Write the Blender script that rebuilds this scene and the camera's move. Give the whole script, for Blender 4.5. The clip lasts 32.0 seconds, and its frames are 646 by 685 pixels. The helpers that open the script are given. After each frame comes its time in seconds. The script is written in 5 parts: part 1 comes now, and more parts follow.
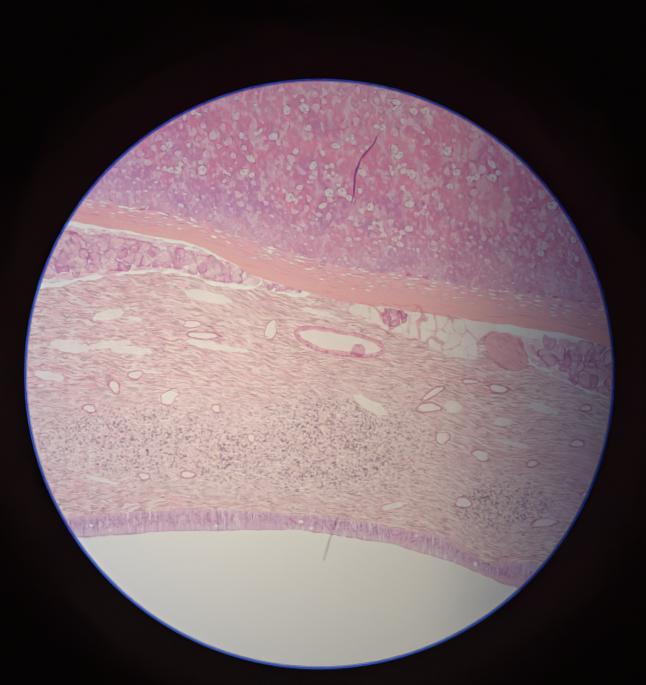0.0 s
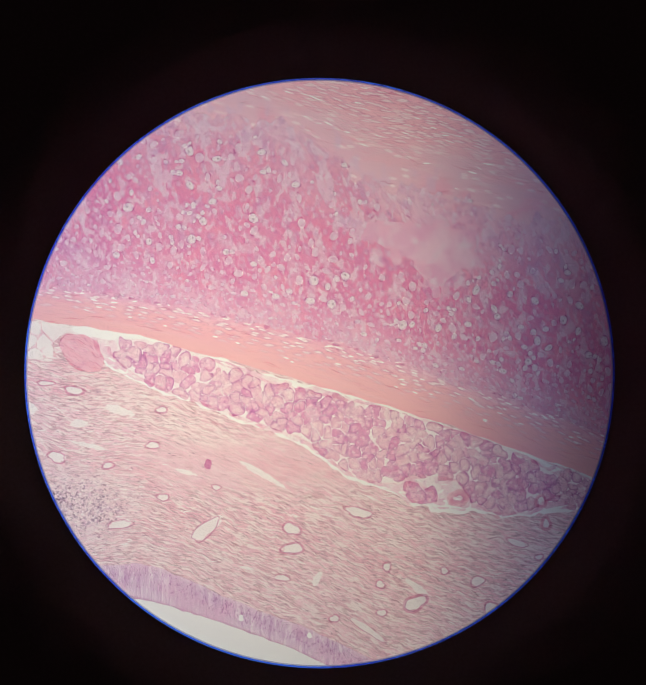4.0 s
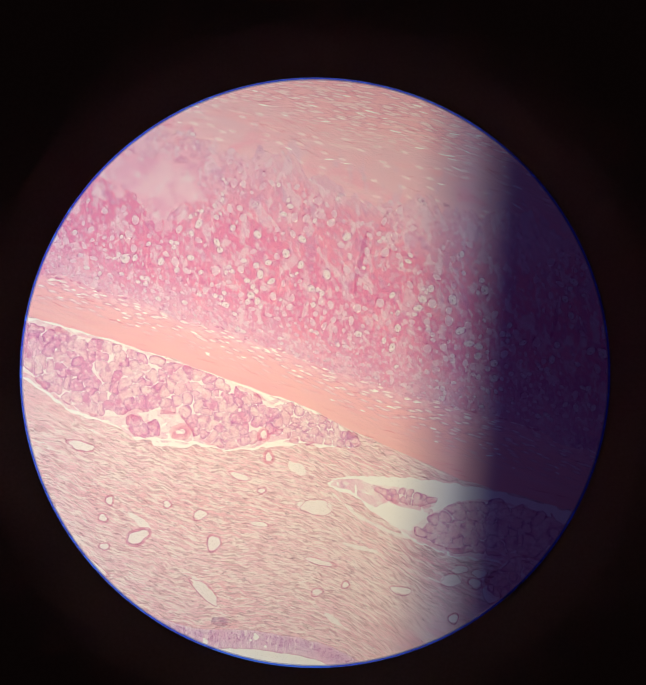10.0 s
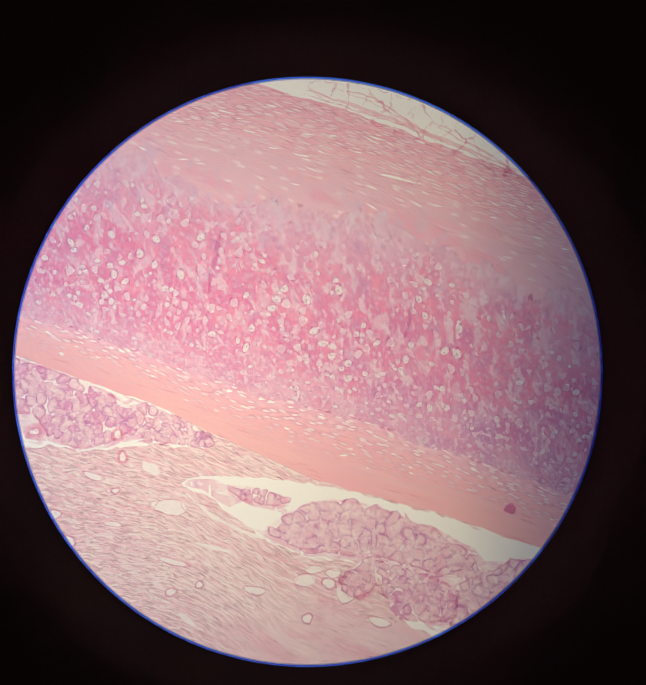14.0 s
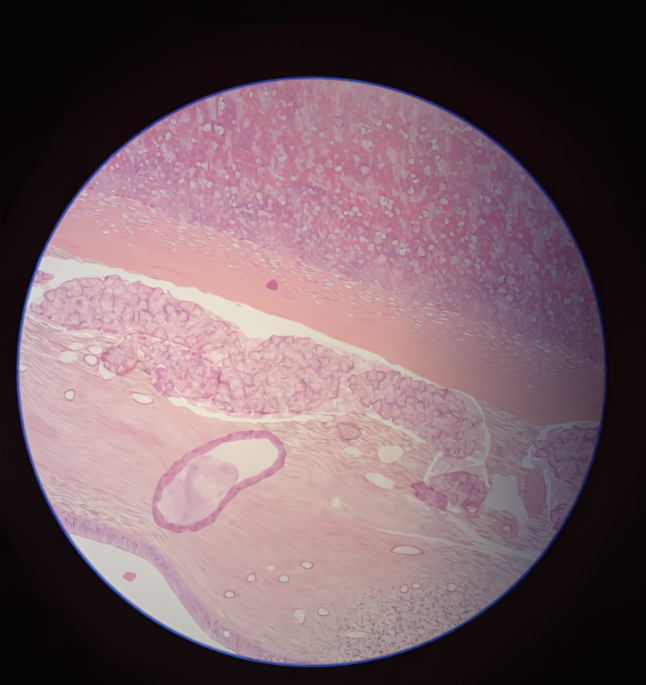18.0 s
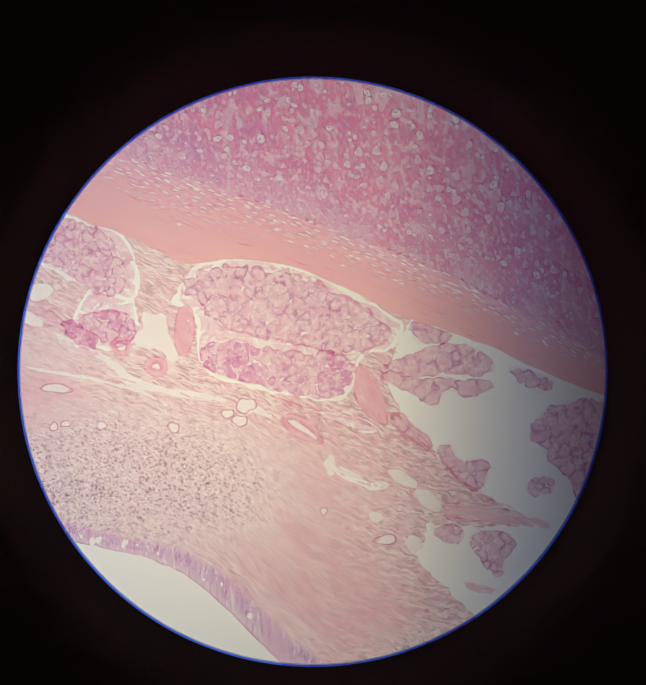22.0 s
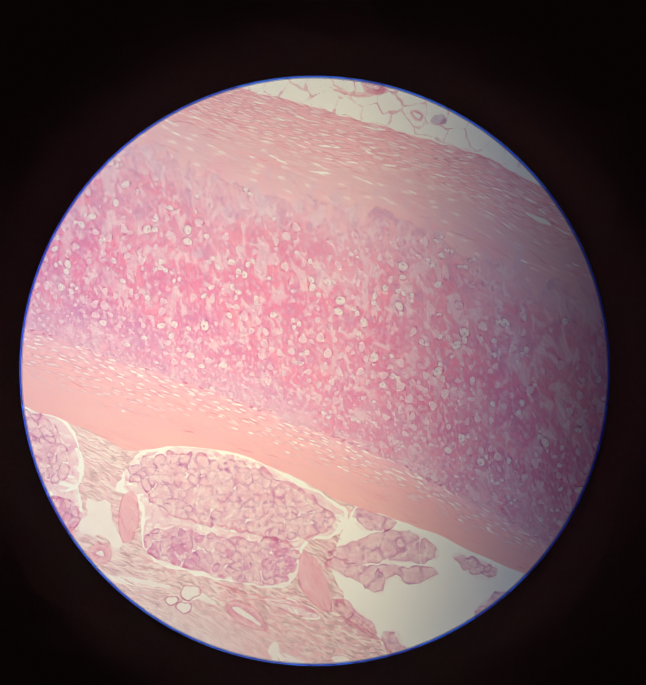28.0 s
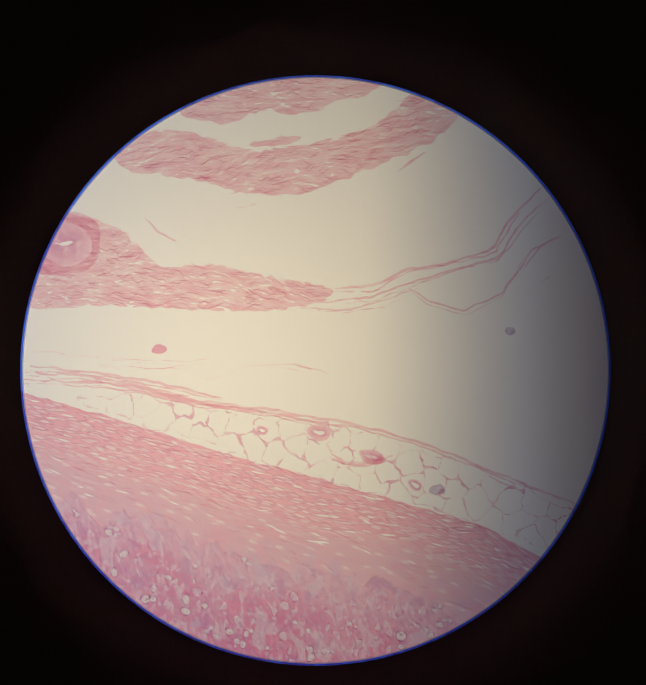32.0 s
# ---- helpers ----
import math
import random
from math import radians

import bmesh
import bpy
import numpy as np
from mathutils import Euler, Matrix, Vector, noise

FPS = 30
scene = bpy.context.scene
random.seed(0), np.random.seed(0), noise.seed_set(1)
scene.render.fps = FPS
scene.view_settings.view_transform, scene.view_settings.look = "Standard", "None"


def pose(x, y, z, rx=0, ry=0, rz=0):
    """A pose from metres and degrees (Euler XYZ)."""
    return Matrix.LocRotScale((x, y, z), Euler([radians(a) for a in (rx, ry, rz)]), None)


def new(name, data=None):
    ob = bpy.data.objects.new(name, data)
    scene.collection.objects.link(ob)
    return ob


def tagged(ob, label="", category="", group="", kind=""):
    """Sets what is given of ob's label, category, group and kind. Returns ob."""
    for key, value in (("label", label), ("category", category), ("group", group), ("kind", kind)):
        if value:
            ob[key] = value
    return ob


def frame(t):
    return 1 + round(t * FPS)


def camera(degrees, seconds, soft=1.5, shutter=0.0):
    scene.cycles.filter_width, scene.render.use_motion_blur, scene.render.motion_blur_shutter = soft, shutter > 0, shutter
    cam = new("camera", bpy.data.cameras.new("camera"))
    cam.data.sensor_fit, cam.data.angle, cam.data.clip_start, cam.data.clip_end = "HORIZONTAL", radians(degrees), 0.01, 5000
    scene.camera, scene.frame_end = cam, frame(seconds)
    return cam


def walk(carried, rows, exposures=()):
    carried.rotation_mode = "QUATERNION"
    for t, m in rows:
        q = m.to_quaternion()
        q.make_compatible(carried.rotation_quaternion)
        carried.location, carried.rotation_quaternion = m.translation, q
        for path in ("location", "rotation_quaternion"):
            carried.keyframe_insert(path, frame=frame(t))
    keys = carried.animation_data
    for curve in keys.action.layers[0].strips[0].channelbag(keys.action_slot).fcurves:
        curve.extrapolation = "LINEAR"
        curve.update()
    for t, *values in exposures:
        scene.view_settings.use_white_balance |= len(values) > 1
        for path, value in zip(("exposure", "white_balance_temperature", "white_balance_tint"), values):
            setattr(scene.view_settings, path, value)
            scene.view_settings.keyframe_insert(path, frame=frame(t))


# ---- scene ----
# One field unit is 0.16 mm of the magnified view: the eyepiece shows a disc of 674 units round the optical axis.
S = 0.00016
RAD = 681
DIST = 0.25357
cam = camera(50, 32.0, soft=1.4)

# Where the slide lies under the optical axis: seconds, across, down.
SLIDE = ((0, 0, 0), (0.5, -123, 0), (1, -128, 0), (1.5, -258, 3), (2, -414, 5), (2.5, -561, 6), (3, -657, 8), (3.5, -827, 8), (4, -970, 6), (4.5, -975, 6),
         (6.5, -989, -147), (7, -990, -147), (7.5, -1031, -150), (8, -1296, -150), (8.5, -1389, -147), (9, -1508, -145), (9.5, -1574, -145), (10, -1594, -145),
         (10.5, -1603, -143), (11, -1620, -146), (11.5, -1623, -147), (12, -1632, -147), (12.5, -1655, -147), (13, -1736, -145), (13.5, -1879, -143),
         (14, -1911, -143), (14.5, -1914, -146), (16.5, -1962, -626), (17, -1973, -637), (17.5, -2304, -650), (18, -2464, -654), (18.5, -2528, -652),
         (19, -2528, -652), (19.5, -2541, -885), (20, -2543, -1012), (20.5, -2803, -1020), (21, -3057, -1024), (21.5, -3192, -1023), (22, -3267, -1024),
         (22.5, -3267, -1024), (23, -3274, -1041), (23.5, -3288, -1232), (24, -3291, -1267), (24.5, -3290, -1268), (26.5, -3405, -1039), (27, -3402, -875),
         (27.5, -3400, -745), (28, -3399, -595), (28.5, -3399, -486), (29, -3400, -394), (29.5, -3401, -272), (30, -3401, -139), (30.5, -3401, -99),
         (31, -3400, -9), (31.5, -3402, 134), (32, -3405, 251))
# The phone held to the eyepiece drifts a little: seconds, and the axis seen from it.
DRIFT = ((0, 8, 71), (2, 9, 70), (4, 8, 69), (7, 7, 69), (9, 7, 69), (9.7, 11, 69), (10, 18, 68), (10.5, 29, 68), (11, 31, 68), (12, 40, 66), (12.5, 42, 66),
         (13, 38, 65), (13.5, 35, 66), (14, 35, 66), (14.5, 33, 66), (16.5, 24, 66), (17, 26, 66), (17.5, 28, 66), (18, 25, 66), (19, 24, 66), (20, 25, 66),
         (21, 24, 66), (24, 22, 65), (26.5, 18, 64), (27, 18, 64), (29, 20, 64), (32, 17, 63))
walk(cam, [(t, pose(dx * S, dy * S, DIST)) for t, dx, dy in DRIFT],
     exposures=((0, -0.21, 6360, 14), (3, -0.06, 6420, 15), (4.5, 0.02, 6490, 15), (7, 0.03, 6530, 15), (8, 0.13, 6780, 15), (10, 0.19, 7100, 13), (13, 0.14, 6960, 14), (14.5, 0.10, 6800, 15),
                (17, -0.13, 6400, 16), (20, -0.13, 6430, 15), (22, -0.07, 6760, 11), (24, -0.10, 6840, 10), (26.5, -0.04, 6790, 11), (27, 0.02, 6790, 11), (28, 0.24, 7090, 9), (29.5, 0.13, 7340, 10), (31, -0.08, 7340, 14), (32, -0.28, 7290, 14)))

# ---- light: the microscope's lamp under the ground glass, in a dark room ----
world = bpy.data.worlds.new("dark_room")
world.use_nodes = True
world.node_tree.nodes["Background"].inputs[0].default_value = (1.0, 0.7, 0.72, 1)
world.node_tree.nodes["Background"].inputs[1].default_value = 0.013
scene.world = world


def area_lamp(name, x, z, size_x, size_y, power, colour):
    lamp = bpy.data.lights.new(name, "AREA")
    lamp.shape, lamp.size, lamp.size_y = "RECTANGLE", size_x, size_y
    lamp.energy, lamp.color = power, colour
    ob = new(name, lamp)
    ob.matrix_world = pose(x, 0, z, 180, 0, 0)
    return ob


area_lamp("lamp_mirror", -0.046, -0.20, 0.26, 0.26, 0.36, (1.0, 0.86, 0.54))
# Added small lamp close below the glass, to brighten the field's centre.
area_lamp("lamp_filament", -0.042, -0.12, 0.06, 0.06, 0.046, (1.0, 0.86, 0.55))
# Added blue light from far left, so the shaded right side turns blue.
area_lamp("lamp_blue_filter", -0.33, -0.38, 0.30, 0.30, 0.92, (0.09, 0.36, 1.0))


# ---- materials ----
def mat(name):
    m = bpy.data.materials.new(name)
    m.use_nodes = True
    m.node_tree.nodes.clear()
    return m, m.node_tree.nodes, m.node_tree.links


def plain(name, colour, rough=0.6, metal=0.0, grain=900.0):
    m, n, l = mat(name)
    out, b = n.new("ShaderNodeOutputMaterial"), n.new("ShaderNodeBsdfPrincipled")
    tex, ramp, co = n.new("ShaderNodeTexNoise"), n.new("ShaderNodeValToRGB"), n.new("ShaderNodeTexCoord")
    tex.inputs["Scale"].default_value, tex.inputs["Detail"].default_value = grain, 6
    ramp.color_ramp.elements[0].color = (*[c * 0.75 for c in colour], 1)
    ramp.color_ramp.elements[1].color = (*[min(1, c * 1.25) for c in colour], 1)
    b.inputs["Roughness"].default_value, b.inputs["Metallic"].default_value = rough, metal
    l.new(co.outputs["Object"], tex.inputs["Vector"])
    l.new(tex.outputs["Fac"], ramp.inputs[0])
    l.new(ramp.outputs[0], b.inputs["Base Color"])
    l.new(b.outputs[0], out.inputs[0])
    return m


def deep(c):
    """The stain takes most from the green, least from the blue."""
    return (c[0], c[1] ** 1.60, c[2] ** 0.86)


def stained(name, layers, base, island=0.0, across=None, vary=None):
    """A thin stained section that filters the light below it. layers: (colour, scale, stretch xyz, low, high, strength, detail, frame)
    are laid over the base one after the other, by noise (a ninth value: only over that stretch from rim to core, or of the attribute named third); frame: 'along' follows the fibres, 'flat' lies in the slide,
    and layers with the same number beside it share one pattern. across: stops of colour from rim to core. vary: a colour and how far single pieces lean to it."""
    m, n, l = mat(name)
    out, b = n.new("ShaderNodeOutputMaterial"), n.new("ShaderNodeBsdfTransparent")
    along, flat = n.new("ShaderNodeAttribute"), n.new("ShaderNodeTexCoord")
    along.attribute_name = "along"
    rgb = n.new("ShaderNodeRGB")
    rgb.outputs[0].default_value = (*deep(base), 1)
    last = rgb.outputs[0]

    def over(fac, colour, blend="MIX"):
        nonlocal last
        mix = n.new("ShaderNodeMix")
        mix.data_type, mix.blend_type = "RGBA", blend
        l.new(fac, mix.inputs[0])
        l.new(last, mix.inputs[6])
        mix.inputs[7].default_value = (*deep(colour), 1)
        last = mix.outputs[2]

    if across:
        at, ramp = n.new("ShaderNodeAttribute"), n.new("ShaderNodeValToRGB")
        at.attribute_name = "across"
        els = ramp.color_ramp.elements
        while len(els) < len(across):
            els.new(0.5)
        for e, (p, c) in zip(els, across):
            e.position, e.color = p, (*deep(c), 1)
        l.new(at.outputs["Fac"], ramp.inputs[0])
        last = ramp.outputs[0]
    if vary:
        info, rng = n.new("ShaderNodeObjectInfo"), n.new("ShaderNodeMapRange")
        rng.inputs["From Min"].default_value, rng.inputs["To Max"].default_value = 0.3, vary[1]
        l.new(info.outputs["Random"], rng.inputs["Value"])
        over(rng.outputs[0], vary[0])
    for i, (colour, scale, stretch, low, high, strength, detail, space, *where) in enumerate(layers):
        dots = detail in ("spots", "walls")
        space, seat = space if isinstance(space, tuple) else (space, i)
        mp, tex, rng = n.new("ShaderNodeMapping"), n.new("ShaderNodeTexVoronoi" if dots else "ShaderNodeTexNoise"), n.new("ShaderNodeMapRange")
        mp.inputs["Scale"].default_value = stretch
        mp.inputs["Location"].default_value = (seat * 3.7, seat * 1.3, seat * 2.1)
        tex.inputs["Scale"].default_value = scale
        if dots:
            tex.feature = "F1" if detail == "spots" else "DISTANCE_TO_EDGE"
            tex.voronoi_dimensions = "2D"
        else:
            tex.inputs["Detail"].default_value, tex.inputs["Distortion"].default_value = detail, 0.4
        rng.inputs["From Min"].default_value, rng.inputs["From Max"].default_value = low, high
        rng.inputs["To Max"].default_value = strength
        spot = along.outputs["Vector"] if space == "along" else flat.outputs["Object"]
        if dots:
            bend, shift, add = n.new("ShaderNodeTexNoise"), n.new("ShaderNodeVectorMath"), n.new("ShaderNodeVectorMath")
            bend.inputs["Scale"].default_value, bend.inputs["Detail"].default_value = 330, 2
            shift.operation, shift.inputs[1].default_value, shift.inputs[2].default_value = "MULTIPLY_ADD", (0.0012, 0.0012, 0), (-0.0006, -0.0006, 0)
            l.new(spot, bend.inputs["Vector"])
            l.new(bend.outputs["Color"], shift.inputs[0])
            l.new(spot, add.inputs[0])
            l.new(shift.outputs[0], add.inputs[1])
            spot = add.outputs[0]
        l.new(spot, mp.inputs[0])
        l.new(mp.outputs[0], tex.inputs["Vector"])
        l.new(tex.outputs["Distance"] if dots else tex.outputs["Fac"], rng.inputs["Value"])
        fac = rng.outputs[0]
        if where:
            side, mul = n.new("ShaderNodeMapRange"), n.new("ShaderNodeMath")
            mul.operation = "MULTIPLY"
            side.inputs["From Min"].default_value, side.inputs["From Max"].default_value = where[0][:2]
            held = n.new("ShaderNodeAttribute")
            held.attribute_name = where[0][2] if len(where[0]) > 2 else "across"
            l.new(held.outputs["Fac"], side.inputs["Value"])
            l.new(side.outputs[0], mul.inputs[0])
            l.new(fac, mul.inputs[1])
            fac = mul.outputs[0]
        over(fac, colour)
    if island:
        geo, rng, mul = n.new("ShaderNodeNewGeometry"), n.new("ShaderNodeMapRange"), n.new("ShaderNodeMix")
        rng.inputs["To Min"].default_value = 0.0
        rng.inputs["To Max"].default_value = island
        l.new(geo.outputs["Random Per Island"], rng.inputs["Value"])
        over(rng.outputs[0], (1, 1, 1))
    l.new(last, b.inputs["Color"])
    l.new(b.outputs[0], out.inputs[0])
    return m


WHITE, NO = (1, 1, 1), (1, 1, 1)
FIB = (0.12, 1, 1)
M_CART = stained("cartilage_matrix", [
    ((0.86, 0.48, 0.50), 55, NO, 0.44, 0.64, 0.7, 4, "along"),
    ((0.62, 0.46, 0.66), 60, (1.1, 0.9, 1), 0.48, 0.70, 0.55, 6, "along", (0, 1, "violet")),
    ((0.94, 0.53, 0.50), 85, NO, 0.49, 0.65, 0.8, 6, "along"),
    ((0.64, 0.50, 0.69), 60, NO, 0.40, 0.60, 0.75, 5, "along", (0, 1, "violet_rim")),
    ((0.88, 0.72, 0.76), 48, NO, 0.44, 0.58, 0.9, 7, "along", (0.42, 0.02)),
    ((0.92, 0.74, 0.72), 60, NO, 0.34, 0.50, 0.9, 7, "along", (0.16, 0.0)),
    ((0.91, 0.72, 0.73), 70, NO, 0.38, 0.56, 0.85, 7, "along", (0.82, 1.0)),
    ((0.80, 0.44, 0.50), 300, (1.1, 0.95, 1), 0.52, 0.34, 0.3, "spots", ("along", 30)),
    ((0.87, 0.76, 0.81), 300, (1.1, 0.95, 1), 0.34, 0.18, 0.4, "spots", ("along", 30)),
    ((0.90, 0.82, 0.86), 460, (1.3, 0.7, 1), 0.24, 0.12, 0.55, "spots", ("along", 31), (0.45, 0.85)),
    ((0.87, 0.74, 0.77), 50, NO, 0.50, 0.60, 0.25, 8, "along", (1.1, 0.3)),
    ((0.88, 0.79, 0.83), 130, (1.4, 0.75, 1), 0.55, 0.59, 0.65, 7, "along", (1.2, 0.35)),
    ((0.70, 0.54, 0.68), 120, (1.3, 0.8, 1), 0.57, 0.63, 0.3, 7, "along", (1.2, 0.35)),
    ((0.90, 0.82, 0.84), 260, (1.2, 0.8, 1), 0.57, 0.61, 0.65, 6, "along"),
    ((0.70, 0.40, 0.52), 700, NO, 0.53, 0.72, 0.45, 4, "along"),
    ((0.95, 0.80, 0.88), 800, (1.2, 0.6, 1), 0.55, 0.70, 0.5, 5, "along")],
    NO, across=((0.0, (0.92, 0.74, 0.72)), (0.07, (0.91, 0.68, 0.67)), (0.18, (0.91, 0.58, 0.56)), (0.5, (0.90, 0.47, 0.49)), (0.78, (0.88, 0.49, 0.52)), (0.93, (0.90, 0.62, 0.64)), (1.0, (0.93, 0.69, 0.69))))
M_PERI = stained("perichondrium_fibres", [
    ((0.98, 0.63, 0.56), 90, FIB, 0.45, 0.65, 0.4, 4, "along"),
    ((0.99, 0.77, 0.71), 360, (0.08, 1, 1), 0.55, 0.70, 0.35, 4, "along"),
    ((0.91, 0.56, 0.54), 800, (0.09, 1, 1), 0.56, 0.75, 0.35, 3, "along"),
    ((0.80, 0.54, 0.58), 600, (0.25, 1, 1), 0.46, 0.28, 0.45, "spots", ("along", 20), (0.80, 0.25)),
    ((1.00, 0.95, 0.93), 600, (0.25, 1, 1), 0.26, 0.15, 0.85, "spots", ("along", 20), (0.75, 0.25)),
    ((0.99, 0.90, 0.88), 480, (0.48, 1, 1), 0.36, 0.22, 0.4, "spots", ("along", 21), (0.50, 0.0))],
    NO, across=((0.0, (0.91, 0.67, 0.69)), (0.12, (0.95, 0.70, 0.68)), (0.32, (0.98, 0.70, 0.61)), (1.0, (0.99, 0.71, 0.57))))
M_PERI_UP = stained("outer_perichondrium_fibres", [
    ((0.97, 0.67, 0.60), 260, FIB, 0.45, 0.62, 0.7, 5, "along"),
    ((0.99, 0.86, 0.80), 520, (0.14, 1, 1), 0.55, 0.65, 0.7, 5, "along"),
    ((0.91, 0.63, 0.59), 800, (0.14, 1, 1), 0.56, 0.70, 0.5, 4, "along"),
    ((0.87, 0.58, 0.56), 820, (0.16, 1, 1), 0.50, 0.32, 0.7, "spots", ("along", 22), (0.75, 0.40)),
    ((1.00, 0.90, 0.85), 820, (0.16, 1, 1), 0.33, 0.20, 0.8, "spots", ("along", 22), (0.75, 0.45)),
    ((0.92, 0.73, 0.70), 60, NO, 0.36, 0.52, 0.85, 6, "along", (0.45, 0.75)),
    ((0.98, 0.90, 0.87), 260, (0.35, 1, 1), 0.17, 0.11, 0.7, "spots", ("along", 23), (0.40, 0.60)),
    ((0.93, 0.62, 0.60), 75, NO, 0.54, 0.64, 0.8, 7, "along", (0.72, 0.95)),
    ((0.86, 0.74, 0.79), 150, (1.6, 0.7, 1), 0.55, 0.65, 0.7, 7, "along", (0.6, 0.9))],
    NO, across=((0.0, (0.98, 0.69, 0.62)), (0.42, (0.98, 0.72, 0.65)), (0.62, (0.94, 0.73, 0.68)), (1.0, (0.91, 0.71, 0.71))))
M_LAM = stained("loose_connective_tissue", [
    ((0.96, 0.73, 0.66), 40, (0.4, 1, 1), 0.47, 0.66, 0.7, 4, "along"),
    ((0.98, 0.91, 0.86), 55, (0.3, 1, 1), 0.52, 0.68, 0.8, 4, "along"),
    ((0.92, 0.72, 0.68), 460, (0.24, 1, 1), 0.53, 0.68, 0.5, 6, "along", (0, 1, "fine")),
    ((0.93, 0.64, 0.60), 90, (0.3, 1, 1), 0.57, 0.67, 0.5, 6, "along"),
    ((1.00, 0.97, 0.94), 820, (0.17, 1, 1), 0.50, 0.56, 0.85, 2, "along", (0, 1, "fine")),
    ((0.83, 0.69, 0.60), 900, (0.16, 1, 1), 0.53, 0.58, 0.70, 2, "along", (0, 1, "fine")),
    ((1.00, 0.97, 0.94), 900, (0.28, 1, 1), 0.32, 0.16, 0.70, "spots", ("along", 41), (0, 1, "fine")),
    ((0.73, 0.66, 0.54), 1400, (0.18, 1, 1), 0.56, 0.61, 0.70, 2, "along", (0, 1, "fine")),
    ((0.94, 0.89, 0.85), 30, NO, 0.2, 0.3, 0.75, 4, "along", (0.1, 0.8)),
    ((1.00, 0.97, 0.94), 560, (0.6, 1, 1), 0.34, 0.16, 0.75, "spots", ("along", 43), (0.1, 0.7)),
    ((0.80, 0.70, 0.68), 700, (0.7, 1, 1), 0.52, 0.64, 0.75, 5, "along", (0.1, 0.8))],
    NO, across=((0.0, (0.96, 0.82, 0.785)), (1.0, (0.94, 0.87, 0.84))))
M_EPI = stained("ciliated_epithelium", [
    ((0.72, 0.58, 0.65), 900, (1, 0.16, 1), 0.50, 0.62, 0.6, 4, "along"),
    ((0.97, 0.92, 0.92), 800, (1, 0.22, 1), 0.55, 0.62, 0.7, 4, "along"),
    ((0.88, 0.69, 0.72), 60, NO, 0.46, 0.62, 0.6, 4, "flat")],
    NO, across=((0.0, (0.90, 0.81, 0.82)), (0.25, (0.82, 0.72, 0.76)), (0.7, (0.85, 0.76, 0.79)), (0.90, (0.89, 0.81, 0.82)), (1.0, (0.74, 0.58, 0.58))))
M_ACIN = stained("mucous_gland_cells", [
    ((0.98, 0.91, 0.87), 200, NO, 0.46, 0.60, 0.6, 6, "flat"),
    ((0.91, 0.74, 0.73), 260, NO, 0.50, 0.60, 0.55, 7, "flat"),
    ((0.80, 0.60, 0.64), 420, NO, 0.11, 0.0, 0.4, "walls", "flat"),
    ((0.99, 0.95, 0.92), 420, NO, 0.53, 0.60, 0.6, 5, "flat"),
    ((0.80, 0.61, 0.65), 800, NO, 0.55, 0.66, 0.4, 4, "flat")],
    NO, across=((0.0, (0.68, 0.48, 0.56)), (0.06, (0.80, 0.60, 0.65)), (0.13, (0.94, 0.83, 0.80)), (1.0, (0.97, 0.89, 0.85))), vary=((0.93, 0.76, 0.72), 0.6))
M_ACIN_D = stained("serous_gland_cells", [
    ((0.95, 0.82, 0.81), 240, NO, 0.48, 0.60, 0.75, 6, "flat"),
    ((0.86, 0.60, 0.64), 220, NO, 0.49, 0.58, 0.85, 7, "flat"),
    ((0.98, 0.92, 0.91), 430, NO, 0.30, 0.14, 0.65, "spots", "flat"),
    ((0.74, 0.50, 0.60), 420, NO, 0.12, 0.0, 0.5, "walls", "flat"),
    ((0.70, 0.46, 0.57), 800, NO, 0.57, 0.70, 0.6, 4, "flat")],
    NO, across=((0.0, (0.68, 0.45, 0.55)), (0.07, (0.80, 0.55, 0.62)), (0.15, (0.91, 0.70, 0.71)), (1.0, (0.93, 0.75, 0.75))), vary=((0.97, 0.88, 0.87), 0.6))
M_STROMA = stained("gland_stroma", [
    ((0.96, 0.82, 0.81), 160, NO, 0.53, 0.66, 0.7, 7, "flat")], (0.99, 0.95, 0.93))
M_TORN = stained("torn_interlobular_tissue", [
    ((0.99, 0.95, 0.93), 110, NO, 0.52, 0.62, 0.8, 6, "flat"),
    ((0.90, 0.68, 0.68), 160, NO, 0.53, 0.66, 0.8, 7, "flat"),
    ((0.99, 0.96, 0.94), 380, (0.5, 1, 1), 0.32, 0.16, 0.7, "spots", "flat"),
    ((0.80, 0.58, 0.63), 500, NO, 0.56, 0.70, 0.6, 5, "flat")], (0.95, 0.82, 0.80))
M_FILM = stained("faint_ground_substance", [((0.99, 0.96, 0.93), 160, NO, 0.45, 0.60, 0.8, 4, "flat")], (0.97, 0.935, 0.90))
M_WALL = stained("vessel_wall", [((0.90, 0.72, 0.70), 900, NO, 0.48, 0.66, 0.8, 3, "flat")], NO,
                 across=((0.0, (0.72, 0.58, 0.58)), (0.3, (0.88, 0.72, 0.69)), (1.0, (0.90, 0.74, 0.72))))
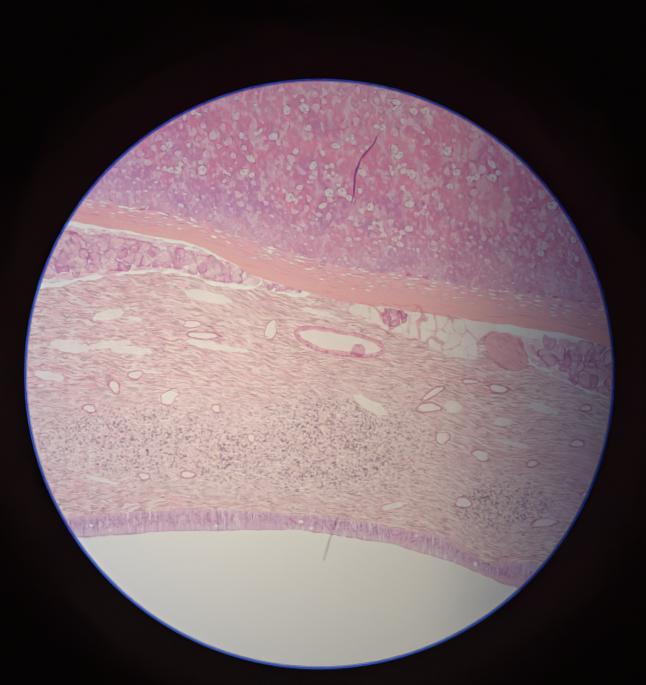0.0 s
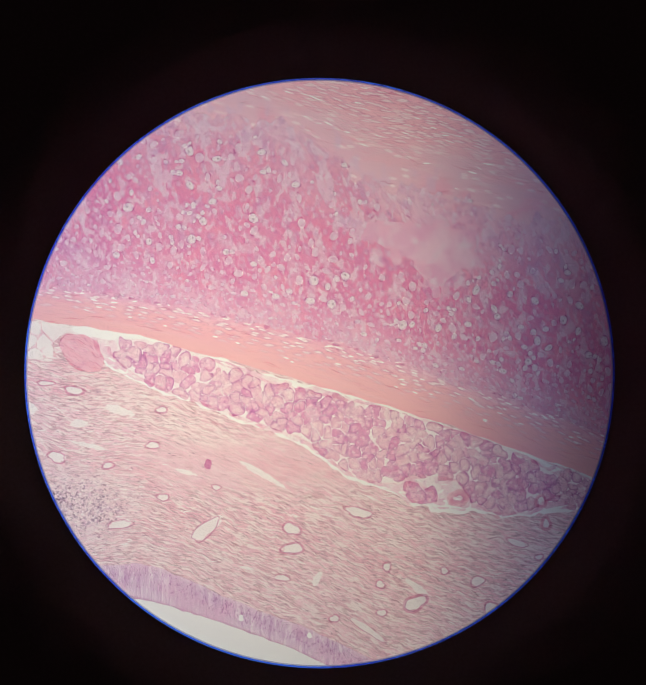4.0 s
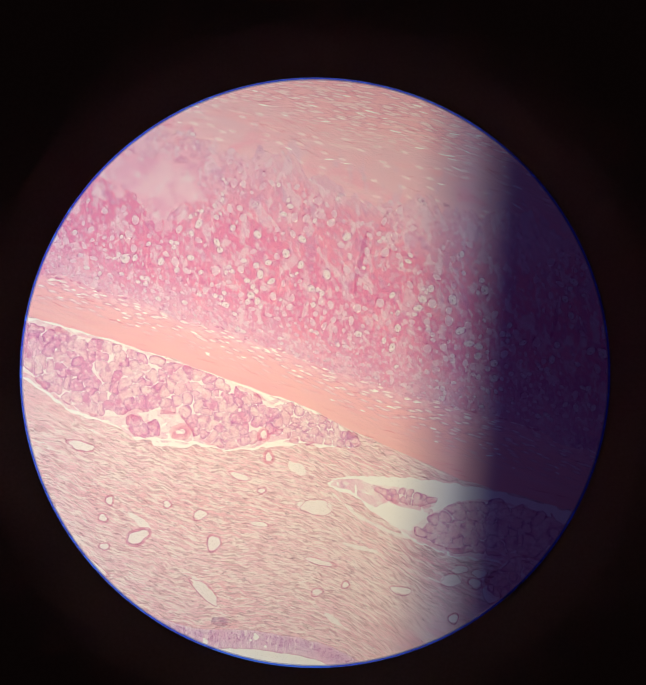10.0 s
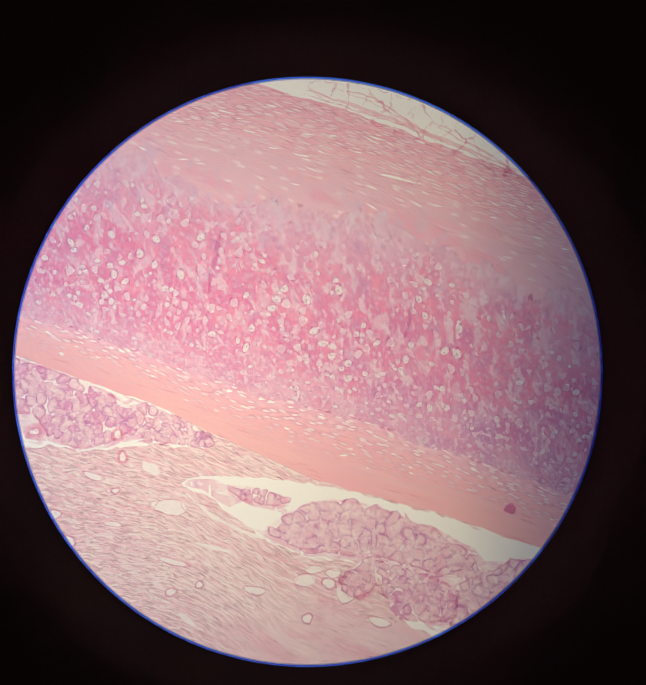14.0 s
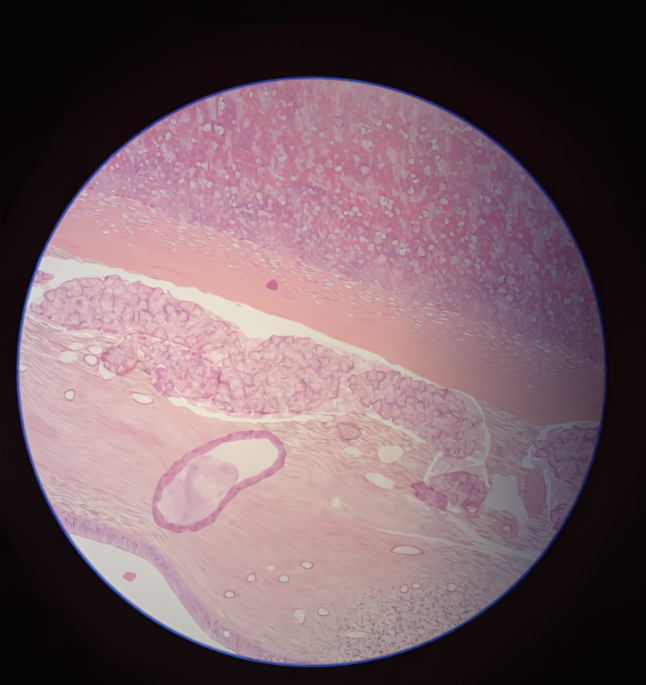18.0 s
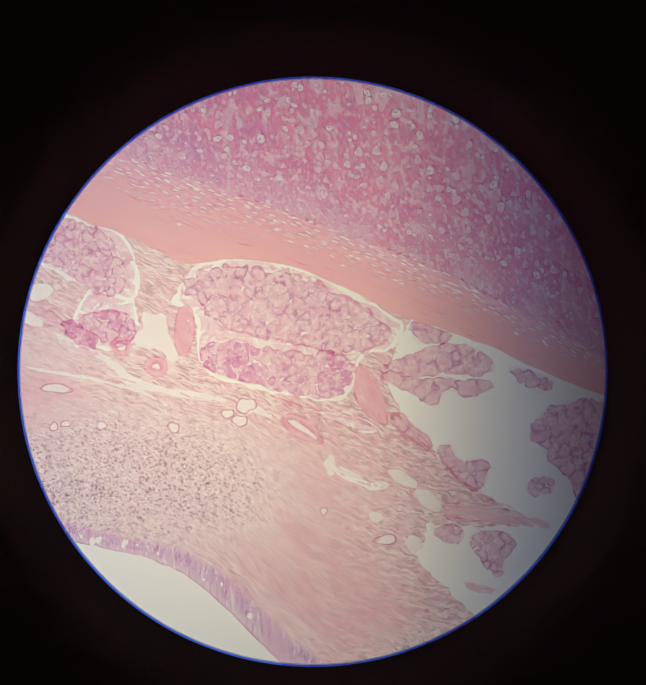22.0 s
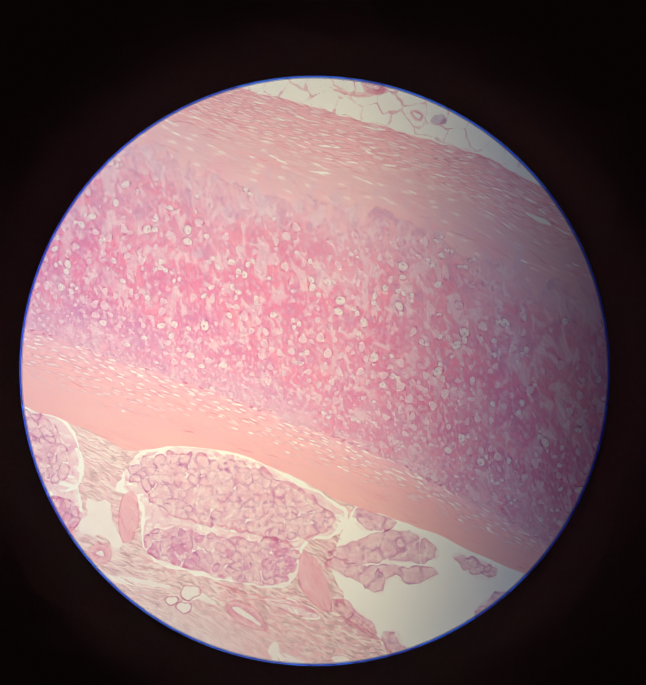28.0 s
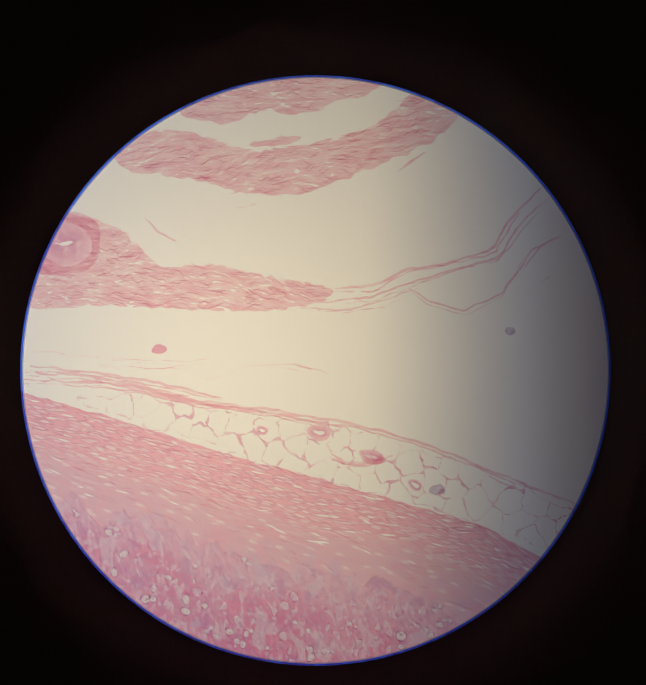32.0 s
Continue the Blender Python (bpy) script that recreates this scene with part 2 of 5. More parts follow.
M_ARTERY = stained("artery_wall", [
    ((0.97, 0.82, 0.78), 300, NO, 0.48, 0.66, 0.8, 5, "flat"),
    ((0.84, 0.56, 0.56), 900, NO, 0.55, 0.7, 0.5, 4, "flat")], NO,
                   across=((0.0, (0.86, 0.60, 0.59)), (0.3, (0.93, 0.68, 0.64)), (0.75, (0.96, 0.77, 0.73)), (1.0, (0.97, 0.85, 0.82))))
M_DUCT = stained("duct_epithelium", [
    ((0.92, 0.74, 0.75), 400, NO, 0.48, 0.64, 0.8, 6, "flat"),
    ((0.72, 0.48, 0.55), 600, NO, 0.54, 0.66, 0.75, 5, "flat")], NO,
                 across=((0.0, (0.78, 0.54, 0.59)), (0.4, (0.84, 0.60, 0.64)), (1.0, (0.93, 0.76, 0.77))))
M_MUCUS = stained("mucus_plug", [
    ((0.98, 0.93, 0.92), 90, NO, 0.48, 0.60, 0.95, 7, "flat"),
    ((0.86, 0.70, 0.78), 110, NO, 0.52, 0.64, 0.9, 8, "flat"),
    ((0.80, 0.60, 0.72), 420, NO, 0.56, 0.68, 0.6, 6, "flat")], (0.94, 0.83, 0.85))
M_NERVE = stained("nerve_fibres", [
    ((0.94, 0.66, 0.60), 420, (0.2, 1, 1), 0.48, 0.64, 0.7, 5, "along"),
    ((0.98, 0.82, 0.79), 520, (0.2, 1, 1), 0.56, 0.68, 0.7, 4, "along"),
    ((0.80, 0.52, 0.56), 900, (0.4, 1, 1), 0.58, 0.70, 0.6, 4, "along")], (0.96, 0.74, 0.70))
M_STRAND = stained("collagen_strands", [
    ((0.95, 0.71, 0.65), 300, (0.2, 1, 1), 0.48, 0.64, 0.7, 5, "along"),
    ((0.99, 0.92, 0.88), 420, (0.2, 1, 1), 0.53, 0.65, 0.8, 6, "along"),
    ((0.88, 0.62, 0.59), 900, (0.2, 1, 1), 0.57, 0.70, 0.7, 5, "along")], (0.97, 0.82, 0.76))
M_FAT = stained("fat_cell_membrane", [((0.99, 0.93, 0.90), 110, NO, 0.42, 0.58, 0.8, 4, "flat")], (0.93, 0.77, 0.74))
M_NUC = stained("cell_nuclei", [], (0.73, 0.77, 0.71), island=0.65)
M_EPINUC = stained("epithelial_nuclei", [], (0.82, 0.71, 0.78), island=0.6)
M_PALE = stained("pale_matrix", [
    ((0.87, 0.62, 0.66), 90, NO, 0.48, 0.62, 0.8, 8, "flat"),
    ((0.89, 0.82, 0.83), 160, NO, 0.54, 0.66, 0.8, 7, "flat"),
    ((0.74, 0.52, 0.62), 700, NO, 0.56, 0.70, 0.4, 5, "flat")],
    NO, across=((0.0, (0.91, 0.66, 0.67)), (0.35, (0.91, 0.68, 0.69)), (1.0, (0.91, 0.74, 0.75))))
M_SPOT = stained("plum_spot", [((0.90, 0.70, 0.72), 700, NO, 0.45, 0.65, 0.8, 4, "flat")], (0.80, 0.58, 0.64))
M_FIBRE = stained("single_fibres", [], (0.74, 0.68, 0.54), island=0.75)
M_FIBRE_PINK = stained("pink_fibres", [], (0.92, 0.74, 0.68), island=0.8)
M_LAC = stained("chondrocyte_body", [((0.74, 0.54, 0.68), 700, NO, 0.48, 0.66, 0.6, 4, "flat")], NO, across=((0.0, WHITE), (0.1, (0.90, 0.74, 0.78)), (0.17, (0.74, 0.53, 0.61)), (0.32, (0.90, 0.87, 0.86)), (0.8, (0.91, 0.87, 0.86)), (1.0, (0.72, 0.58, 0.68))))
M_GHOST = stained("faded_chondrocyte", [((0.84, 0.60, 0.66), 400, NO, 0.46, 0.62, 0.8, 5, "flat")], NO, island=0.12, across=((0.0, WHITE), (0.11, (0.94, 0.78, 0.80)), (0.2, (0.88, 0.64, 0.67)), (0.38, (0.87, 0.77, 0.80)), (1.0, (0.86, 0.74, 0.77))))
# Lets some tinted light through, so the added leaf's shade isn't black.
M_VIGNETTE = stained("smoked_plastic", [], (0.20, 0.33, 0.30))
M_FOLD = stained("tissue_fold", [((0.72, 0.52, 0.68), 400, NO, 0.46, 0.64, 0.8, 4, "flat")], (0.56, 0.36, 0.55))
M_FOLD_PALE = stained("faint_fold", [((0.92, 0.74, 0.78), 300, NO, 0.42, 0.60, 0.8, 4, "flat")], (0.94, 0.85, 0.88))
M_DEBRIS = stained("red_debris", [((0.74, 0.44, 0.42), 900, NO, 0.50, 0.70, 0.6, 3, "flat")], (0.95, 0.66, 0.62))
M_HAIR = stained("grey_hair", [((0.95, 0.93, 0.91), 300, NO, 0.45, 0.62, 0.8, 4, "flat")], (0.80, 0.79, 0.76))
M_GREY = stained("grey_dust", [((0.90, 0.89, 0.88), 500, NO, 0.45, 0.62, 0.8, 5, "flat")], (0.74, 0.75, 0.76))
M_GLASS = stained("slide_glass", [], (0.985, 0.995, 0.985))
# Blue put into rings to stand in for the lens's colour fringe.
M_RIM = stained("blue_glass_bevel", [], (0.05, 0.32, 1.0))
M_RIM_IN = stained("pale_blue_bevel", [], (0.26, 0.62, 1.0))
# The inner ring also scatters light, in place of a glint along the edge.
n, l = M_RIM_IN.node_tree.nodes, M_RIM_IN.node_tree.links
clear, haze, both = n["Transparent BSDF"], n.new("ShaderNodeBsdfTranslucent"), n.new("ShaderNodeMixShader")
haze.inputs["Color"].default_value, both.inputs[0].default_value = (0.95, 0.86, 0.86, 1), 0.4
l.new(clear.outputs[0], both.inputs[1])
l.new(haze.outputs[0], both.inputs[2])
l.new(both.outputs[0], n["Material Output"].inputs[0])
M_BLACK = plain("matt_black_eyepiece", (0.13, 0.085, 0.09), 0.9)
M_METAL = plain("dark_anodised_metal", (0.05, 0.05, 0.055), 0.45, 0.6)


# ---- tools for thin sections ----
def hashed(ix, iy, seed):
    h = (ix.astype(np.int64) * 374761393 + iy.astype(np.int64) * 668265263 + seed * 974634777) & 0x7FFFFFFF
    h = ((h ^ (h >> 13)) * 1274126177) & 0x7FFFFFFF
    return ((h ^ (h >> 16)) & 0xFFFFFF) / 0xFFFFFF


def grain(x, y, size, seed=0):
    """Smooth noise from -1 to 1 with lumps of that size, in two octaves."""
    total = 0.0
    for o, amp in ((1.0, 0.68), (2.3, 0.32)):
        u, v = np.asarray(x, float) * o / size, np.asarray(y, float) * o / size
        iu, iv = np.floor(u), np.floor(v)
        fu, fv = u - iu, v - iv
        fu, fv = fu * fu * (3 - 2 * fu), fv * fv * (3 - 2 * fv)
        a = hashed(iu, iv, seed) * (1 - fu) + hashed(iu + 1, iv, seed) * fu
        b = hashed(iu, iv + 1, seed) * (1 - fu) + hashed(iu + 1, iv + 1, seed) * fu
        total = total + amp * (2 * (a * (1 - fv) + b * fv) - 1)
    return total


# Origins of the plots in which the section was drawn up, along the slide.
PLOT = {"a": (-731, -855), "b": (244, -859), "bb": (257, -706), "c": (776, -708), "d": (1035, -704), "e": (1208, -704), "f": (1247, -224), "g": (1813, -198),
        "h": (1829, 163), "i": (2558, 192), "j": (2572, 419), "k": (2684, 191), "l": (2679, -253), "m": (2681, -696), "n": (2683, -1098), "r": (1260, -213), "s": (2551, 175)}


def at(plot, *pts):
    ox, oy = PLOT[plot]
    return [(x + ox, y + oy) for x, y in pts]


def curved(pts, rounds=2):
    """The same outline with its corners cut round."""
    for _ in range(rounds):
        pts = [(a[0] * k + b[0] * (1 - k), a[1] * k + b[1] * (1 - k)) for a, b in zip(pts, pts[1:] + pts[:1]) for k in (0.75, 0.25)]
    return pts


def smooth_curve(pts):
    """A level line y(x) along the whole section through a few points."""
    p = sorted(pts)
    xs = np.arange(-900.0, 4300.0, 5.0)
    ys = np.interp(xs, [q[0] for q in p], [q[1] for q in p])
    k = np.hanning(17)
    for _ in range(2):
        ys = np.convolve(np.pad(ys, 8, mode="edge"), k / k.sum(), mode="valid")
    return lambda x: np.interp(x, xs, ys)


def poly_sdf(X, Y, pts):
    """Distance to a closed outline, positive inside."""
    P = np.array(pts, float)
    best = np.full(X.shape, 1e9)
    inside = np.zeros(X.shape, bool)
    for (x0, y0), (x1, y1) in zip(P, np.roll(P, -1, 0)):
        dx, dy = x1 - x0, y1 - y0
        t = np.clip(((X - x0) * dx + (Y - y0) * dy) / (dx * dx + dy * dy + 1e-9), 0, 1)
        best = np.minimum(best, np.hypot(X - x0 - t * dx, Y - y0 - t * dy))
        if dy != 0:
            inside ^= ((Y < y0) != (Y < y1)) & (X < x0 + (Y - y0) * dx / dy)
    return np.where(inside, best, -best)


def line_sdf(X, Y, pts, widths):
    """Positive within an open line of changing half width."""
    best = np.full(X.shape, -1e9)
    for (x0, y0), (x1, y1), w0, w1 in zip(pts, pts[1:], widths, widths[1:]):
        dx, dy = x1 - x0, y1 - y0
        t = np.clip(((X - x0) * dx + (Y - y0) * dy) / (dx * dx + dy * dy + 1e-9), 0, 1)
        best = np.maximum(best, w0 + (w1 - w0) * t - np.hypot(X - x0 - t * dx, Y - y0 - t * dy))
    return best


class Field:
    """A grid over part of the slide; positive where there is tissue."""

    def __init__(self, x0, x1, y0, y1, res):
        self.xs, self.ys, self.res = np.arange(x0, x1 + res, res), np.arange(y0, y1 + res, res), res
        self.X, self.Y = np.meshgrid(self.xs, self.ys)
        self.F = np.full(self.X.shape, 1e3)

    def window(self, x0, x1, y0, y1):
        i0, i1 = np.searchsorted(self.xs, (x0, x1))
        j0, j1 = np.searchsorted(self.ys, (y0, y1))
        return slice(j0, j1), slice(i0, i1)

    def carve(self, cx, cy, a, b, ang=0.0, wob=0.0, seed=0):
        r = max(a, b) + 3 * self.res
        w = self.window(cx - r, cx + r, cy - r, cy + r)
        X, Y = self.X[w] - cx, self.Y[w] - cy
        if X.size == 0:
            return
        c, s = math.cos(math.radians(ang)), math.sin(math.radians(ang))
        u, v = X * c + Y * s, -X * s + Y * c
        d = (np.sqrt((u / a) ** 2 + (v / b) ** 2) - 1) * min(a, b)
        if wob:
            d = d + wob * grain(X + cx, Y + cy, max(8, min(a, b)), seed)
        self.F[w] = np.minimum(self.F[w], d)

    def carve_poly(self, pts, grow=0.0, wob=0.0, size=30, seed=0):
        xs, ys = [p[0] for p in pts], [p[1] for p in pts]
        m = grow + wob + 4 * self.res
        w = self.window(min(xs) - m, max(xs) + m, min(ys) - m, max(ys) + m)
        if self.X[w].size == 0:
            return
        d = poly_sdf(self.X[w], self.Y[w], pts) + grow + wob * grain(self.X[w], self.Y[w], size, seed)
        self.F[w] = np.minimum(self.F[w], -d)

    def carve_line(self, pts, widths, wob=0.0, seed=0):
        xs, ys = [p[0] for p in pts], [p[1] for p in pts]
        m = max(widths) + wob + 4 * self.res
        w = self.window(min(xs) - m, max(xs) + m, min(ys) - m, max(ys) + m)
        if self.X[w].size == 0:
            return
        d = line_sdf(self.X[w], self.Y[w], pts, widths) + wob * grain(self.X[w], self.Y[w], 18, seed)
        self.F[w] = np.minimum(self.F[w], -d)


def mesh_from(name, co, tris, material, attrs=()):
    me = bpy.data.meshes.new(name)
    co, tris = np.asarray(co, np.float32), np.asarray(tris, np.int32)
    me.vertices.add(len(co))
    me.vertices.foreach_set("co", co.ravel())
    me.loops.add(tris.size)
    me.loops.foreach_set("vertex_index", tris.ravel())
    me.polygons.add(len(tris))
    me.polygons.foreach_set("loop_start", np.arange(0, tris.size, 3, dtype=np.int32))
    for key, kind, values in attrs:
        a = me.attributes.new(key, kind, "POINT")
        a.data.foreach_set("value" if kind == "FLOAT" else "vector", np.asarray(values, np.float32).ravel())
    me.update(calc_edges=True)
    me.materials.append(material)
    return me


def march(f):
    """The outline mesh of a field: points, triangles, and the cut edges."""
    ny, nx = f.F.shape
    F = f.F.ravel()
    F = np.where(np.abs(F) < 1e-4, 1e-4, F)
    idx = np.arange(ny * nx).reshape(ny, nx)
    a, b, c, d = idx[:-1, :-1].ravel(), idx[:-1, 1:].ravel(), idx[1:, 1:].ravel(), idx[1:, :-1].ravel()
    T = np.concatenate([np.stack([a, d, c], 1), np.stack([a, c, b], 1)])
    n_in = (F[T] > 0).sum(1)
    whole = T[n_in == 3]
    P = np.stack([f.X.ravel(), f.Y.ravel()], 1)
    new_pts, new_tris, cuts, base = [], [], [], len(P)

    def cut(i, j):
        t = F[i] / (F[i] - F[j])
        return P[i] + (P[j] - P[i]) * t[:, None]

    for count in (1, 2):
        Q = T[n_in == count]
        if not len(Q):
            continue
        odd = np.argmax((F[Q] > 0) == (count == 1), axis=1)
        r = np.arange(len(Q))
        v0, v1, v2 = Q[r, odd], Q[r, (odd + 1) % 3], Q[r, (odd + 2) % 3]
        p1, p2 = cut(v0, v1), cut(v0, v2)
        i1 = base + np.arange(len(Q))
        i2 = i1 + len(Q)
        base += 2 * len(Q)
        new_pts += [p1, p2]
        if count == 1:
            new_tris.append(np.stack([v0, i1, i2], 1))
        else:
            new_tris += [np.stack([i1, v1, v2], 1), np.stack([i1, v2, i2], 1)]
        cuts.append(np.stack([i1, i2], 1))
    P = np.concatenate([P, *new_pts])
    T = np.concatenate([whole, *new_tris])
    C = np.concatenate(cuts) if cuts else np.zeros((0, 2), int)
    used = np.zeros(len(P), bool)
    used[T.ravel()] = True
    remap = np.cumsum(used) - 1
    return P[used], remap[T], remap[C]


def section(name, f, material, z=0.0002, depth=0.0002, relief=0.0, along=None, across=None, more=()):
    """A thin sheet with rims from a field. along: (x, y) -> fibre coordinates; across: (x, y) -> 0..1; more: names and such functions."""
    P, T, C = march(f)
    n = len(P)
    zz = z + relief * grain(P[:, 0], P[:, 1], 26, 5) if relief else np.full(n, z)
    top = np.column_stack([P[:, 0] * S, -P[:, 1] * S, zz])
    rim = np.unique(C)
    low = top[rim].copy()
    low[:, 2] = z - depth
    pos = np.zeros(n, int)
    pos[rim] = n + np.arange(len(rim))
    skirt = np.concatenate([np.stack([C[:, 0], C[:, 1], pos[C[:, 1]]], 1), np.stack([C[:, 0], pos[C[:, 1]], pos[C[:, 0]]], 1)]) if len(C) else np.zeros((0, 3), int)
    co, tris = np.concatenate([top, low]), np.concatenate([T, skirt])
    px, py = co[:, 0] / S, -co[:, 1] / S
    attrs = []
    u, v = along(px, py) if along else (px, py)
    attrs.append(("along", "FLOAT_VECTOR", np.column_stack([u * S, v * S, np.zeros(len(co))])))
    if across:
        attrs.append(("across", "FLOAT", np.clip(across(px, py), 0, 1)))
    attrs += [(key, "FLOAT", np.clip(f_(px, py), 0, 1)) for key, f_ in more]
    return mesh_from(name, co, tris, material, attrs)


def part(name, me, parent, label=""):
    ob = new(name, me)
    ob.parent = parent
    return tagged(ob, label) if label else ob


def specks(name, rows, material, z=0.0004, sides=7, height=0.00008):
    """Many small low domes in one mesh: x, y, half length, half width, degrees."""
    R = np.array(rows, float)
    k = np.arange(sides) * 2 * math.pi / sides
    ca, sa = np.cos(np.radians(R[:, 4])), np.sin(np.radians(R[:, 4]))
    jit = 1 + 0.18 * np.random.RandomState(7).randn(len(R), sides)
    u, v = R[:, 2:3] * np.cos(k) * jit, R[:, 3:4] * np.sin(k) * jit
    x, y = R[:, :1] + u * ca[:, None] - v * sa[:, None], R[:, 1:2] + u * sa[:, None] + v * ca[:, None]
    ring = np.stack([x * S, -y * S, np.full(x.shape, z)], 2)
    top = np.stack([R[:, 0] * S, -R[:, 1] * S, np.full(len(R), z + height)], 1)[:, None]
    co = np.concatenate([ring, top], 1)
    b = np.arange(len(R))[:, None] * (sides + 1)
    i = np.arange(sides)
    tris = np.stack([b + i, b + (i + 1) % sides, b + sides + 0 * i], 2).reshape(-1, 3)
    return mesh_from(name, co.reshape(-1, 3), tris, material)


def threads(name, rows, material, z=0.00035):
    """Many thin wavy fibres in one mesh: x, y, length, half width, degrees, wave."""
    R = np.array(rows, float)
    n, k = len(R), 9
    rs = np.random.RandomState(11)
    t = np.linspace(-0.5, 0.5, k)
    ph, fr = rs.rand(n, 1) * 6.28, 0.5 + rs.rand(n, 1) * 1.3
    u = t * R[:, 2:3]
    v = R[:, 5:6] * np.sin(ph + t * 6.28 * fr)
    w = R[:, 3:4] * np.sqrt(np.clip(1 - (2 * t) ** 2, 0.02, 1))
    ca, sa = np.cos(np.radians(R[:, 4:5])), np.sin(np.radians(R[:, 4:5]))
    sides = []
    for s in (-1, 0, 1):
        vv = v + s * w
        sides.append(np.stack([(R[:, :1] + u * ca - vv * sa) * S, -(R[:, 1:2] + u * sa + vv * ca) * S, np.full(u.shape, z + (0.00006 if s == 0 else 0))], 2))
    co = np.stack(sides, 2).reshape(n, k * 3, 3)
    quads = []
    for i in range(k - 1):
        for s in (0, 1):
            p, q = i * 3 + s, (i + 1) * 3 + s
            quads += [(p, q, q + 1), (p, q + 1, p + 1)]
    tris = (np.arange(n)[:, None, None] * (k * 3) + np.array(quads)).reshape(-1, 3)
    return mesh_from(name, co.reshape(-1, 3), tris, material)


# ---- levels through the section, from the outer coat to the lumen ----
OUTER = smooth_curve([(-900, -1210), (616, -800)] + at("b", (800, 185), (950, 215)) + at("d", (760, 190), (1000, 262)) + at("e", (1170, 390))
                     + at("n", (60, 900), (300, 968), (560, 1050), (850, 1130), (1100, 1200), (1240, 1275), (1400, 1340)))
CART_TOP = smooth_curve([(-900, -960), (300, -770)] + at("b", (400, 275), (560, 255), (800, 360), (880, 450), (1080, 450)) + at("c", (560, 330), (720, 350), (900, 440))
                        + at("e", (620, 440), (850, 490), (1050, 570), (1300, 680)) + at("m", (300, 780), (470, 850), (800, 920)) + at("l", (950, 490), (1130, 600), (1300, 650)))
CART_LOW = smooth_curve([(-900, -470)] + at("a", (180, 450), (450, 500), (700, 590), (1000, 640), (1330, 690)) + at("b", (400, 700), (700, 770), (1000, 860)) + at("c", (700, 790))
                        + at("d", (700, 880), (1000, 960)) + at("f", (900, 520), (1350, 680)) + at("g", (1000, 720)) + at("i", (600, 450), (1000, 600), (1350, 780)) + [(4200, 1240)])
BAND_LOW = smooth_curve([(-900, -420)] + at("a", (160, 503), (450, 560), (600, 640), (790, 690), (1100, 735)) + at("b", (300, 765), (500, 820), (750, 890), (1000, 965), (1200, 1040))
                        + at("c", (800, 930), (930, 1000), (1100, 1075)) + at("f", (700, 622), (1000, 702), (1200, 775)) + at("h", (800, 460), (900, 512), (1000, 545))
                        + at("j", (400, 362), (520, 346), (640, 360), (760, 410), (900, 480), (1040, 525), (1130, 562), (1300, 640)) + [(4200, 1180)])
EPI_TOP = smooth_curve([(-900, 335)] + at("a", (150, 1182), (400, 1165), (600, 1170), (800, 1190), (1000, 1222)) + at("bb", (130, 1143), (310, 1136), (400, 1166), (465, 1196), (540, 1232), (700, 1290), (860, 1370))
                       + at("f", (60, 955), (220, 960), (330, 980), (420, 1010), (520, 1085), (620, 1185), (720, 1220)) + at("h", (270, 880), (330, 950), (390, 1040), (480, 1100), (560, 1140), (700, 1160), (830, 1190), (950, 1225))
                       + at("j", (270, 985), (400, 1010), (500, 1070), (580, 1150), (660, 1230), (740, 1280), (850, 1300), (960, 1330)))
EPI_LOW = smooth_curve([(-900, 385)] + at("a", (180, 1230), (400, 1215), (680, 1212), (900, 1245), (1050, 1292)) + at("bb", (170, 1190), (350, 1228), (500, 1275), (650, 1330), (820, 1410), (950, 1462))
                       + at("f", (60, 998), (220, 1003), (330, 1020), (410, 1050), (500, 1130), (600, 1225), (680, 1255)) + at("h", (200, 895), (280, 935), (330, 1010), (380, 1085), (450, 1130), (530, 1165), (700, 1195), (850, 1240), (1000, 1275))
                       + at("j", (300, 1025), (400, 1065), (480, 1130), (560, 1210), (640, 1290), (730, 1335), (860, 1352), (960, 1352)))


def cart_top(x):
    return CART_TOP(x) + 34 * grain(x, 0 * x, 62, 1) + 24 * grain(x, 0 * x, 19, 2)


def cart_low(x):
    return CART_LOW(x) + 9 * grain(x, 0 * x, 60, 3) + 6 * grain(x, 0 * x, 15, 4)


def band_low(x):
    return BAND_LOW(x) + 4 * grain(x, 0 * x, 40, 6)


def epi_top(x):
    return EPI_TOP(x) + 3 * grain(x, 0 * x, 22, 8)


def epi_low(x):
    return EPI_LOW(x) + 2.5 * grain(x, 0 * x, 14, 9)


def outer(x):
    return OUTER(x) + 4 * grain(x, 0 * x, 30, 10)


def along_band(x, y):
    return x, y - CART_LOW(x)


def lam_share(x, y):
    top = BAND_LOW(x)
    return (y - top) / np.maximum(EPI_TOP(x) - top, 30)


def along_lam(x, y):
    return x + 5 * grain(x, y, 24, 91), lam_share(x, y) * 620 + 6 * grain(x, y, 26, 92) + 3 * grain(x, y, 11, 93)


def slope(curve, x):
    return (curve(x + 25) - curve(x - 25)) / 50


def lam_dir(x, y):
    v = np.clip(lam_share(x, y), 0, 1)
    return np.degrees(np.arctan(slope(BAND_LOW, x) * (1 - v) + slope(EPI_TOP, x) * v))


def band_dir(x):
    return np.degrees(np.arctan(slope(CART_LOW, x)))


